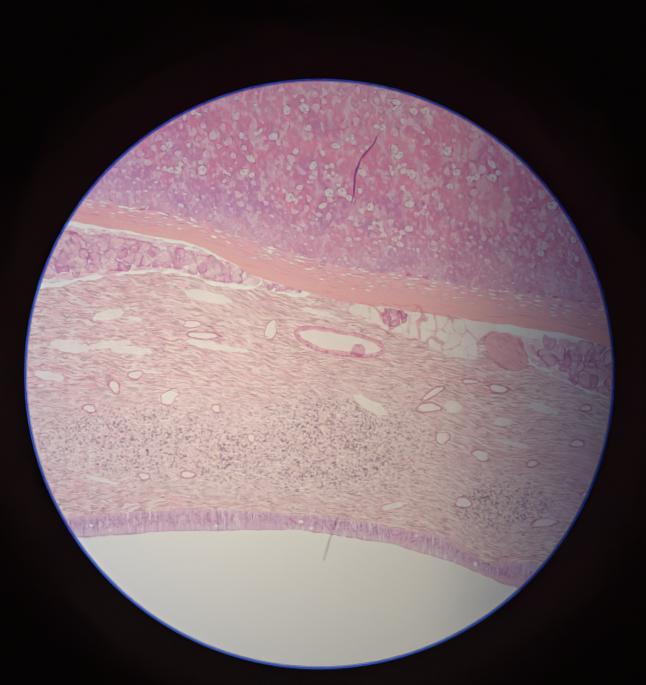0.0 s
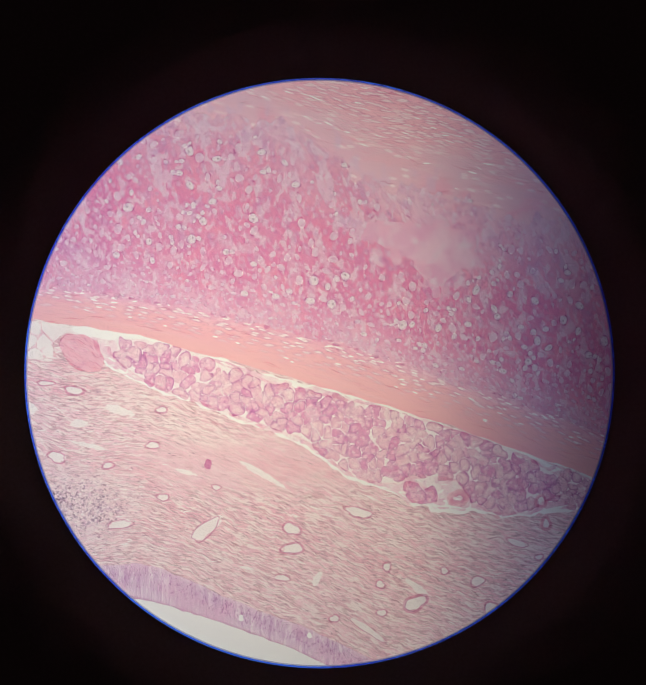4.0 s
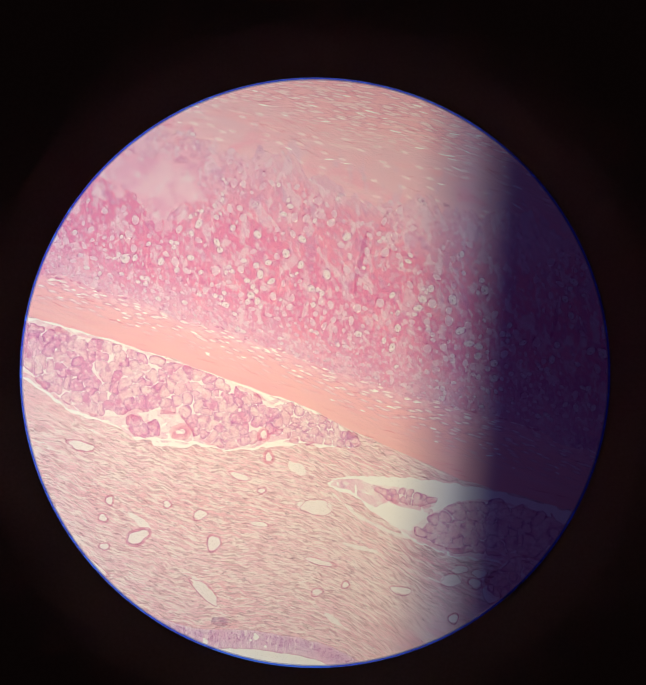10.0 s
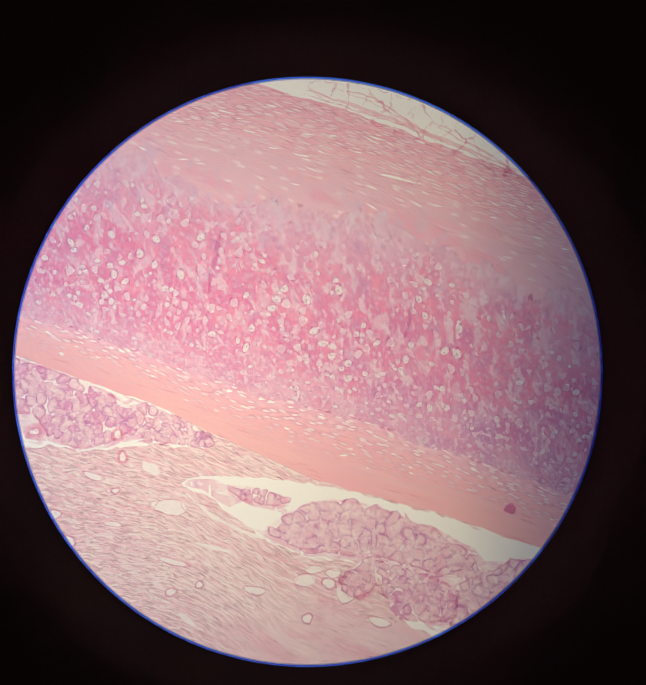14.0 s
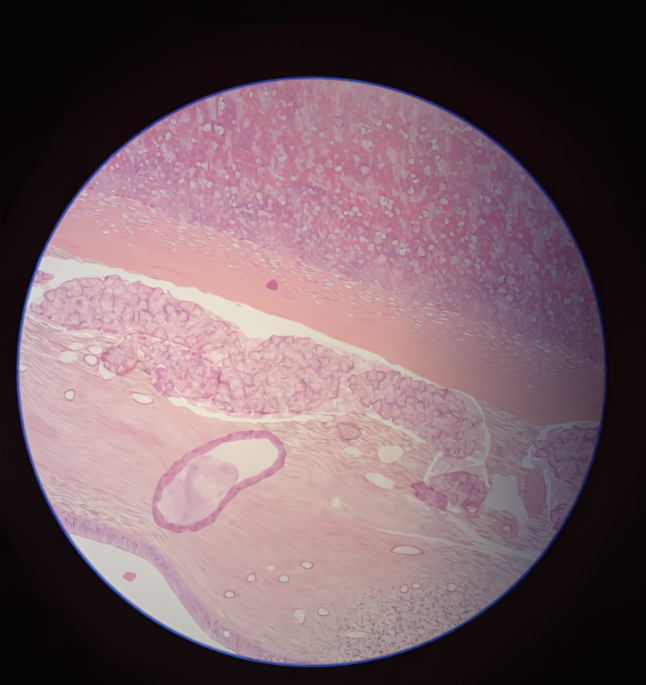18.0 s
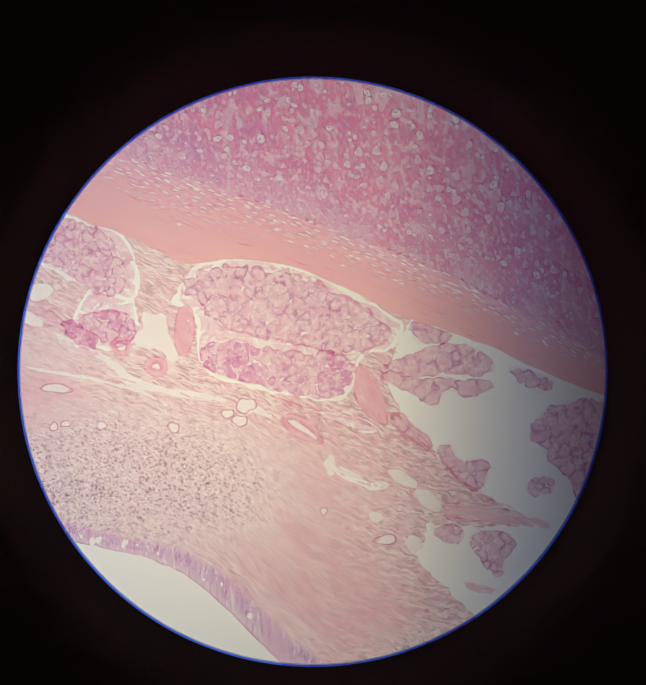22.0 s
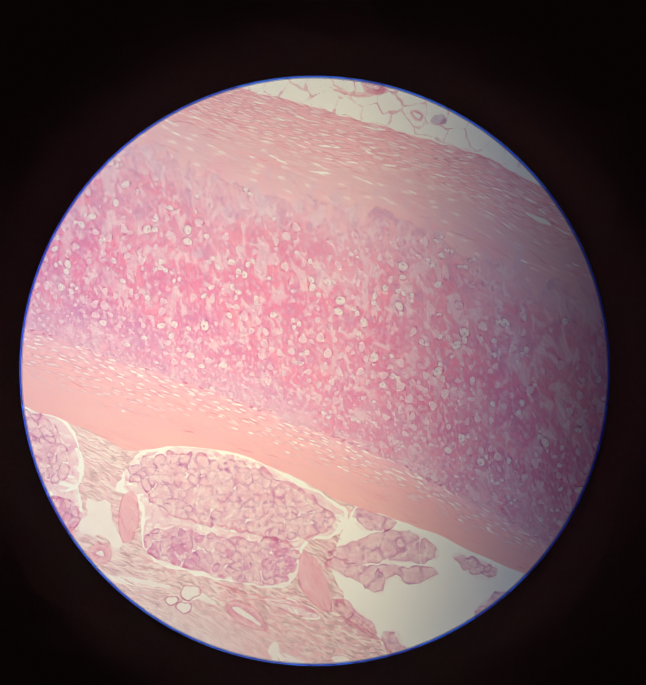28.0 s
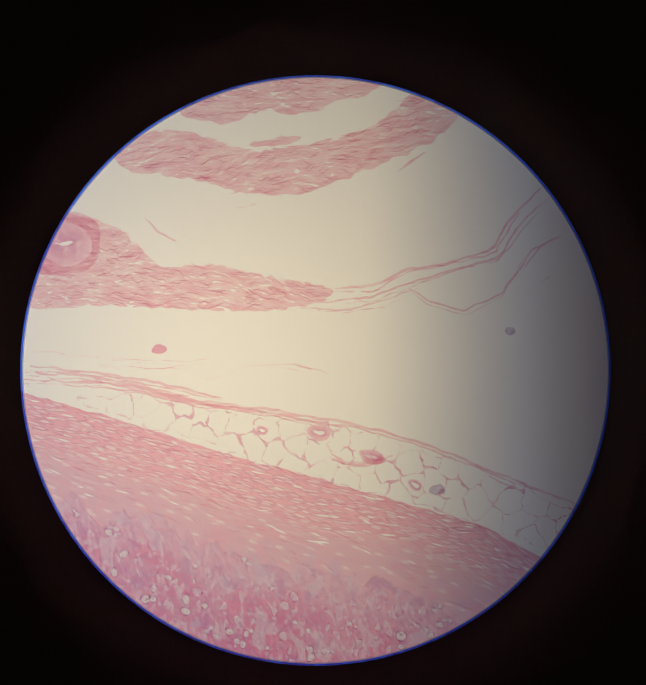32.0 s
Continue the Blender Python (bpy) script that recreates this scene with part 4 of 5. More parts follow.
tagged(part("cell_nuclei", specks("cell_nuclei", nuclei, M_NUC), lamina, "dark purple cell nuclei"), kind="stuff")

# ---- inner coat of the cartilage ----
peri = between(cart_low, band_low, X0, X1, 2.5)
for i in range(200):
    x = rnd.uniform(X0, X1)
    v = 0.04 + rnd.random() ** 1.6 * 0.6
    y = CART_LOW(x) + v * (BAND_LOW(x) - CART_LOW(x))
    peri.carve(x, y, rnd.uniform(6, 10) * (1.1 - 0.4 * v), rnd.uniform(1.4, 2.0), float(band_dir(x)) + rnd.gauss(0, 5))


def peri_across(x, y):
    t, b = CART_LOW(x), BAND_LOW(x)
    return (y - t) / np.maximum(b - t, 30)


inner = part("inner_perichondrium", section("inner_perichondrium", peri, M_PERI, relief=0.00006, along=along_band, across=peri_across), slide, "salmon pink fibrous coat of the cartilage")
rows = []
for i in range(450):
    x = rnd.uniform(X0, X1)
    y = CART_LOW(x) + rnd.random() * (BAND_LOW(x) - CART_LOW(x))
    if on(peri, x, y):
        rows.append((x, y, rnd.uniform(14, 44), rnd.uniform(0.5, 1.1), float(band_dir(x)) + rnd.gauss(0, 4), rnd.uniform(0.3, 1.5)))
tagged(part("fibre", threads("fibre", rows, M_FIBRE_PINK), inner), kind="stuff")

# ---- cartilage with its cells ----
cart = between(cart_top, cart_low, X0, X1, 3.5)
CELLS = []
PATCH = at("c", (300, 365), (420, 362), (560, 352), (582, 440), (545, 478), (500, 490), (462, 525), (440, 480), (400, 462), (340, 440))
tries = 0
cells_grid = {}
while len(CELLS) < 900 and tries < 90000:
    tries += 1
    x = rnd.uniform(X0, X1)
    t, b = float(CART_TOP(x)), float(CART_LOW(x))
    t = max(t, b - 720)
    v = rnd.random()
    y = t + v * (b - t)
    flat_rim = max(0.0, (v - 0.8) / 0.2, (0.12 - v) / 0.12)
    if poly_sdf(np.array([x]), np.array([y]), PATCH)[0] > -12:
        continue
    if grain(np.array([x]), np.array([y]), 110, 71)[0] < rnd.gauss(0, 0.35):
        continue
    if (v < 0.18 and rnd.random() < 0.7) or (x > 300 and rnd.random() < 0.45):
        continue
    r = rnd.choice((rnd.uniform(5.5, 9), rnd.uniform(7.5, 12.5))) * (1 - 0.35 * flat_rim)
    if CELLS and rnd.random() < 0.25:
        q = CELLS[-1]
        x, y, r = q[0] + (q[2] + 6) * math.cos(tries), q[1] + (q[2] + 6) * math.sin(tries), min(r, 7.0)
    key = (int(x // 24), int(y // 24))
    near = [c for i in (-1, 0, 1) for j in (-1, 0, 1) for c in cells_grid.get((key[0] + i, key[1] + j), ())]
    if any((x - c[0]) ** 2 + (y - c[1]) ** 2 < (0.8 * (r + c[2])) ** 2 for c in near):
        continue
    g = float(band_dir(x)) + rnd.gauss(0, 10) if flat_rim > 0.2 else rnd.uniform(0, 180)
    c = (x, y, r, r * rnd.uniform(0.6, 0.95) * (1 - 0.35 * flat_rim), g)
    CELLS.append(c)
    cells_grid.setdefault(key, []).append(c)
GHOSTS = []
for _ in range(9000):
    x = rnd.uniform(X0, X1)
    t, b = float(CART_TOP(x)), float(CART_LOW(x))
    t = max(t, b - 720)
    v = rnd.choice((rnd.random(), 1 - 0.45 * rnd.random() ** 1.4))
    y = t + v * (b - t)
    rim = max(0.0, (v - 0.75) / 0.25)
    if rim == 0 and grain(np.array([x]), np.array([y]), 80, 72)[0] < rnd.gauss(-0.05, 0.3):
        continue
    r = rnd.uniform(5, 12) * (1 - 0.35 * rim)
    key = (int(x // 24), int(y // 24))
    near = [c for i in (-1, 0, 1) for j in (-1, 0, 1) for c in cells_grid.get((key[0] + i, key[1] + j), ())]
    if v < 0.08 or any((x - c[0]) ** 2 + (y - c[1]) ** 2 < (0.95 * (r + c[2]) + 1) ** 2 for c in near) or poly_sdf(np.array([x]), np.array([y]), PATCH)[0] > -20:
        continue
    g = float(band_dir(x)) + rnd.gauss(0, 14) if rim > 0.3 else rnd.gauss(90, 35)
    c = (x, y, r, r * rnd.uniform(0.5, 0.9) * (1 - 0.25 * rim), g)
    GHOSTS.append(c)
    cells_grid.setdefault(key, []).append(c)
    if len(GHOSTS) > 2400:
        break
for x, y, a, b, g in CELLS + GHOSTS:
    cart.carve(x, y, a, b, g)
cart.carve_poly(PATCH, 0, 40, 26, 77)


def cart_across(x, y):
    t, b = CART_TOP(x), CART_LOW(x)
    return (y - t) / np.maximum(b - t, 60)


def violet(x, y):
    """The basic stain took more at both ends of the plate than in its middle."""
    return np.interp(x, (-200, 200, 600, 1900, 2350, 2900, 3400), (1, 0.8, 0.06, 0.06, 1, 0.6, 0.2))


def violet_rim(x, y):
    return violet(x, y) * np.clip((cart_across(x, y) - 0.55) / 0.3, 0, 1)


plate = part("cartilage_plate", section("cartilage_plate", cart, M_CART, relief=0.00008, along=along_band, across=cart_across, more=(("violet", violet), ("violet_rim", violet_rim))), slide, "mottled rose and violet cartilage matrix")


f = Field(PATCH[0][0] - 60, PATCH[2][0] + 60, PATCH[2][1] - 60, PATCH[6][1] + 60, 4.0)
f.F = poly_sdf(f.X, f.Y, PATCH) + 40 * grain(f.X, f.Y, 26, 77)


def patch_depth(x, y):
    return (poly_sdf(x, y, PATCH) + 40 * grain(x, y, 26, 77)) / 26


part("pale_patch", section("pale_patch", f, M_PALE, relief=0.00008, across=patch_depth), slide, "pale pink unstained patch of cartilage")


def cell_mesh(a, b, seed):
    """A cell in its hollow: dark rim, clear body and a nucleus pushed to one side."""
    rs = random.Random(seed)
    n = 14
    co, ac, tris = [], [], []
    ring = ((1.12, 0.0, 0.0), (0.94, 0.2, 0.00012), (0.8, 0.38, 0.00016), (0.0, 0.7, 0.0002))
    ph = rs.uniform(0, 6.28)
    wob = [1 + rs.uniform(-0.1, 0.1) + 0.16 * math.sin(2 * math.pi * i / n * 3 + ph) for i in range(n)]
    for s, k, z in ring[:-1]:
        for i in range(n):
            th = 2 * math.pi * i / n
            co.append((a * s * wob[i] * math.cos(th) * S, b * s * wob[i] * math.sin(th) * S, z))
            ac.append(k)
    co.append((0, 0, ring[-1][2]))
    ac.append(0.7)
    for r in range(2):
        for i in range(n):
            p, q = r * n + i, r * n + (i + 1) % n
            tris += [(p, q, q + n), (p, q + n, p + n)]
    tris += [(2 * n + i, 2 * n + (i + 1) % n, 3 * n) for i in range(n)]
    me = mesh_from("chondrocyte", co, tris, M_LAC, [("across", "FLOAT", ac)])
    me.materials.append(M_NUC)
    return me, rs


def with_nucleus(a, b, seed):
    me, rs = cell_mesh(a, b, seed)
    bm = bmesh.new()
    bm.from_mesh(me)
    ox, oy, nr = rs.uniform(-0.3, 0.3) * a, rs.uniform(-0.3, 0.3) * b, rs.uniform(0.12, 0.27) * min(a, b)
    vs = [bm.verts.new(((ox + nr * 1.3 * math.cos(k)) * S, (oy + nr * 0.8 * math.sin(k)) * S, 0.0003)) for k in (0, 1.05, 2.09, 3.14, 4.19, 5.24)]
    top = bm.verts.new((ox * S, oy * S, 0.00036))
    for i in range(6):
        f = bm.faces.new((vs[i], vs[(i + 1) % 6], top))
        f.material_index = 1
    bm.to_mesh(me)
    bm.free()
    return me


KINDS = [with_nucleus(8, 8 * k, i) for i, k in enumerate((0.95, 0.85, 0.75, 0.65, 0.55, 0.45))]


def cell_pose(c, k):
    x, y, a, b, g = c
    return Matrix.LocRotScale((x * S, -y * S, 0.0002), Euler((0, 0, -math.radians(g))), (a / 8, a / 8, 1))


big = sorted(CELLS, key=lambda c: -c[2])[:300]
for c in big:
    k = min(range(6), key=lambda i: abs((0.95, 0.85, 0.75, 0.65, 0.55, 0.45)[i] - c[3] / c[2]))
    ob = new("chondrocyte", KINDS[k])
    ob.parent = plate
    ob.matrix_basis = cell_pose(c, k)


def many_cells(name, cells, material, label):
    co, tris, ac = [], [], []
    n = 10
    for x, y, a, b, g in cells:
        base = len(co)
        cg, sg = math.cos(math.radians(g)), math.sin(math.radians(g))
        ph = rnd.uniform(0, 6.28)
        wob = [1 + rnd.uniform(-0.15, 0.15) + 0.2 * math.sin(0.6283 * i * 3 + ph) for i in range(n)]
        for s, k, z in ((1.15, 0.0, 0.0), (0.92, 0.2, 0.0001), (0.74, 0.38, 0.00014)):
            for i in range(n):
                u, w = a * s * wob[i] * math.cos(0.6283 * i), b * s * wob[i] * math.sin(0.6283 * i)
                co.append(((x + u * cg - w * sg) * S, -(y + u * sg + w * cg) * S, 0.0002 + z))
                ac.append(k)
        co.append((x * S, -y * S, 0.00036))
        ac.append(1.0 if rnd.random() < 0.6 else 0.7)
        for r in range(2):
            for i in range(n):
                p, q = base + r * n + i, base + r * n + (i + 1) % n
                tris += [(p, q, q + n), (p, q + n, p + n)]
        tris += [(base + 2 * n + i, base + 2 * n + (i + 1) % n, base + 3 * n) for i in range(n)]
    tagged(part(name, mesh_from(name, co, tris, material, [("across", "FLOAT", ac)]), plate, label), kind="stuff")


many_cells("chondrocyte_rest", sorted(CELLS, key=lambda c: -c[2])[300:], M_LAC, "small clear chondrocytes")
many_cells("faded_chondrocyte", GHOSTS, M_GHOST, "faded lilac chondrocytes")

# ---- outer coat of the cartilage ----
coat = between(outer, cart_top, 300.0, X1, 2.5)
for i in range(330):
    x = rnd.uniform(300, X1)
    v = rnd.random()
    y = OUTER(x) + v * (CART_TOP(x) - OUTER(x))
    if v > 0.72 and rnd.random() < 0.75:
        continue
    g = math.degrees(math.atan(float(slope(OUTER, x))))
    coat.carve(x, y, rnd.uniform(8, 18), rnd.uniform(1.3, 2.1), g + rnd.gauss(0, 6))
for p, x, y, a, b, g in (("m", 1230, 945, 32, 5, 26), ("d", 1080, 405, 50, 2.5, 14)):
    (cx, cy), = at(p, (x, y))
    coat.carve(cx, cy, a, b, g, 1.5, 4)


def coat_across(x, y):
    t, b = OUTER(x), CART_TOP(x)
    return (y - t) / np.maximum(b - t, 60)


def along_coat(x, y):
    return x, y - OUTER(x)


outer_coat = part("outer_perichondrium", section("outer_perichondrium", coat, M_PERI_UP, relief=0.00006, along=along_coat, across=coat_across), slide, "salmon pink fibrous outer coat with pale slits")

rows = []
for i in range(1300):
    x = rnd.uniform(320, X1)
    y = OUTER(x) + rnd.random() ** 1.6 * (CART_TOP(x) - OUTER(x))
    if on(coat, x, y):
        rows.append((x, y, rnd.uniform(12, 42), rnd.uniform(0.5, 1.2), math.degrees(math.atan(float(slope(OUTER, x)))) + rnd.gauss(0, 6), rnd.uniform(0.6, 2.4)))
tagged(part("fibre", threads("fibre", rows, M_FIBRE_PINK), outer_coat), kind="stuff")

# ---- epithelium along the lumen ----
epi = between(epi_top, epi_low, X0, at("j", (905, 1330))[0][0], 3.5)
for i in range(24):
    x = rnd.uniform(X0, 3450)
    epi.carve(x, float(EPI_TOP(x) + rnd.uniform(0.2, 0.8) * (EPI_LOW(x) - EPI_TOP(x))), rnd.uniform(2.5, 5.5), rnd.uniform(3, 6))
for p, x, y in (("j", 190, 996), ("j", 262, 1003), ("j", 205, 990), ("bb", 535, 1262), ("bb", 690, 1300), ("bb", 942, 1440), ("f", 95, 985), ("f", 212, 975), ("h", 1010, 1252), ("h", 950, 1245), ("h", 440, 1092), ("j", 552, 1165), ("j", 490, 1058)):
    (cx, cy), = at(p, (x, y))
    epi.carve(cx, cy, 6, 8, 0, 3, 9)


epi.carve_poly(at("j", (800, 1375), (845, 1352), (880, 1340), (905, 1318), (950, 1310), (950, 1420), (800, 1420)), 0, 4, 12, 6)
epi.carve_poly(at("j", (870, 1290), (950, 1290), (950, 1330), (905, 1322)), 0, 3, 12, 7)


def epi_across(x, y):
    t, b = EPI_TOP(x), EPI_LOW(x)
    return (y - t) / np.maximum(b - t, 12)


lining = part("epithelium", section("epithelium", epi, M_EPI, relief=0.00006, along=lambda x, y: (x, epi_across(x, y) * 50), across=epi_across), slide, "lilac striped lining of tall ciliated cells")
rows = []
for i in range(3800):
    x, v = rnd.uniform(X0, 3440), rnd.random()
    t, b = float(EPI_TOP(x)), float(EPI_LOW(x))
    y = t + (0.06 + 0.6 * v) * (b - t)
    if on(epi, x, y):
        rows.append((x, y, rnd.uniform(1.8, 3.2), rnd.uniform(1.0, 1.6), math.degrees(math.atan(float(slope(EPI_TOP, x)))) + 90 + rnd.gauss(0, 8)))
tagged(part("cell_nuclei", specks("cell_nuclei", rows, M_EPINUC, sides=6), lining), kind="stuff")


# ---- vessels, arteries and ducts ----
def ring_mesh(name, a, b, wall, material, seed, n=26):
    """A low rounded ring, wavy, with that wall."""
    rs = random.Random(seed)
    ph = [rs.uniform(0, 6.28) for _ in range(3)]
    co, ac, tris = [], [], []
    prof = ((-0.25, 0.0, 0.0), (0.12, 0.12, 0.00022), (0.5, 0.5, 0.0003), (0.88, 0.88, 0.00022), (1.2, 1.0, 0.0))
    for s, k, z in prof:
        for i in range(n):
            th = 2 * math.pi * i / n
            w = 1 + 0.15 * math.sin(2 * th + ph[0]) + 0.11 * math.sin(3 * th + ph[1]) + 0.05 * math.sin(5 * th + ph[2])
            co.append(((a * w + wall * s) * math.cos(th) * S, -(b * w + wall * s) * math.sin(th) * S, z))
            ac.append(k)
    for r in range(len(prof) - 1):
        for i in range(n):
            p, q = r * n + i, r * n + (i + 1) % n
            tris += [(p, p + n, q + n), (p, q + n, q)]
    return mesh_from(name, co, tris, material, [("across", "FLOAT", ac)])


def depth_of(f, F, reach):
    def value(x, y):
        i = np.clip(((x - f.xs[0]) / f.res).round().astype(int), 0, len(f.xs) - 1)
        j = np.clip(((y - f.ys[0]) / f.res).round().astype(int), 0, len(f.ys) - 1)
        return (F[j, i] - 1.5) / reach
    return value


for kind, label, rows in (("vessel", "", LUMENS), ("artery", "thick-walled rose artery", ARTERIES)):
    for p, x, y, a, b, g, w in rows:
        if w:
            w *= 0.6 if kind == "vessel" else 0.85
            (cx, cy), = at(p, (x, y))
            ob = part(kind, ring_mesh(kind, a, b, w, M_WALL if kind == "vessel" else M_ARTERY, int(x + y)), lamina, label)
            ob.matrix_basis = Matrix.LocRotScale((cx * S, -cy * S, 0.00025), Euler((0, 0, -math.radians(g))), (1, 1, 1))

for outline, wall, wob, seed in DUCTS:
    P = np.array(outline)
    f = Field(P[:, 0].min() - 20, P[:, 0].max() + 20, P[:, 1].min() - 20, P[:, 1].max() + 20, 2.5)
    F = poly_sdf(f.X, f.Y, outline) + wob * grain(f.X, f.Y, 20, seed)
    f.F = np.minimum(F, wall * (1 + 0.3 * grain(f.X, f.Y, 60, seed)) - F + 2.5 * grain(f.X, f.Y, 12, seed + 1))
    duct = part("gland_duct", section("gland_duct", f, M_DUCT if wall > 12 else M_ARTERY, z=0.00024, relief=0.0001, across=depth_of(f, F, wall)), slide, "large oval duct with a crimson cell wall")
    spots = [(x, y, rnd.uniform(2, 3.4), rnd.uniform(1.2, 2), rnd.uniform(0, 180)) for x, y in ((rnd.uniform(f.xs[0], f.xs[-1]), rnd.uniform(f.ys[0], f.ys[-1])) for _ in range(900)) if on(f, x, y)]
    tagged(part("cell_nuclei", specks("cell_nuclei", spots, M_EPINUC, z=0.0005, sides=6), duct), kind="stuff")
plug_outline = curved(at("h", (285, 800), (300, 745), (350, 700), (410, 680), (425, 700), (460, 705), (465, 745), (430, 790), (400, 830), (350, 850), (300, 845)))
f = Field(*[v for v in (min(q[0] for q in plug_outline) - 20, max(q[0] for q in plug_outline) + 20, min(q[1] for q in plug_outline) - 20, max(q[1] for q in plug_outline) + 20)], 4.0)
f.F = poly_sdf(f.X, f.Y, plug_outline) + 3 + 5 * grain(f.X, f.Y, 26, 2)
part("mucus_plug", section("mucus_plug", f, M_MUCUS, z=0.00018, relief=0.0001), slide, "pale lilac mucus in the duct")
f = Field(*[v for p in at("a", (808, 788)) for v in (p[0] - 30, p[0] + 40, p[1] - 25, p[1] + 30)], 3.0)
(cx, cy), = at("a", (820, 803))
f.F = 15 - np.hypot((f.X - cx) * 0.9, f.Y - cy) + 3 * grain(f.X, f.Y, 12, 1)
part("mucus_plug", section("mucus_plug", f, M_DUCT, z=0.00018, across=lambda x, y: 0 * x + 0.8), slide, "pink knob of cells in the duct")


# ---- glands: acini packed like cells ----
def packed(outline, size, seed, gap, others=(), below=None):
    """Fields of the cells that fill an outline, one by one."""
    rs = random.Random(seed)
    P = np.array(outline)
    x0, y0, x1, y1 = *P.min(0), *P.max(0)
    tried = np.array([(rs.uniform(x0, x1), rs.uniform(y0, y1)) for _ in range(4000)])
    pts = []
    for q in tried[poly_sdf(tried[:, 0], tried[:, 1], outline) > size * 0.12].tolist():
        if all((q[0] - p[0]) ** 2 + (q[1] - p[1]) ** 2 > (size * 0.78) ** 2 for p in pts):
            pts.append(tuple(q))
    if not pts:
        pts = [tuple(P.mean(0))]
    for i, (cx, cy) in enumerate(pts):
        near = [q for q in pts if q != (cx, cy) and (q[0] - cx) ** 2 + (q[1] - cy) ** 2 < (size * 2.6) ** 2]
        lim = size * 1.25
        f = Field(cx - lim, cx + lim, cy - lim, cy + lim, 3.5)
        wx, wy = f.X + 13 * grain(f.X, f.Y, 28, seed), f.Y + 13 * grain(f.X, f.Y, 28, seed + 1)
        d0 = np.hypot(wx - cx, wy - cy)
        F = np.minimum(poly_sdf(wx, wy, outline) + 4, lim - 6 - np.hypot(f.X - cx, f.Y - cy))
        if below:
            F = np.minimum(F, f.Y - below(f.X) - 1)
        for other in others:
            if max(q[0] for q in other) > cx - lim and min(q[0] for q in other) < cx + lim:
                F = np.minimum(F, -1 - poly_sdf(wx, wy, other))
        for qx, qy in near:
            F = np.minimum(F, (np.hypot(wx - qx, wy - qy) - d0) / 2)
        F = np.minimum(F, size * 0.80 - d0) if near else F
        f.F = F - gap * rs.uniform(0.0, 1.3) ** 3
        yield f, F


GLAND_LABEL = {"dark": "rose gland lobule of small dark acini", "mixed": "rose and lilac gland lobule of rounded acini", "pale": "pale lilac mucous gland lobule with thin purple outlines"}
for gi, (p, pts, size, tone) in enumerate(GLANDS):
    outline = curved(at(p, *pts), 1)
    before = [curved(at(q, *o), 1) for q, o, _, _ in GLANDS[:gi] if q != p]
    lobule = tagged(new("gland_lobule"), GLAND_LABEL[tone])
    lobule.parent = slide
    P = np.array(outline)
    f = Field(P[:, 0].min() - 16, P[:, 0].max() + 16, P[:, 1].min() - 16, P[:, 1].max() + 16, 4.0)
    f.F = np.minimum(poly_sdf(f.X, f.Y, outline) + 5 + 6 * grain(f.X, f.Y, 30, gi), f.Y - BAND_LOW(f.X) - 1)
    part("stroma", section("stroma", f, M_STROMA, z=0.00012, depth=0.0001), lobule, "pale pink tissue between the acini")
    for f, F in packed(outline, size * rnd.uniform(0.40, 0.56), 100 + gi, 0.4, before, BAND_LOW):
        if (f.F > 0).sum() < 6:
            continue
        m = M_ACIN_D if tone == "dark" or (tone == "mixed" and rnd.random() < 0.45) else M_ACIN
        part("acinus", section("acinus", f, m, z=0.00024, depth=0.0002, relief=0.0001, across=depth_of(f, F, size * 0.42)), lobule)

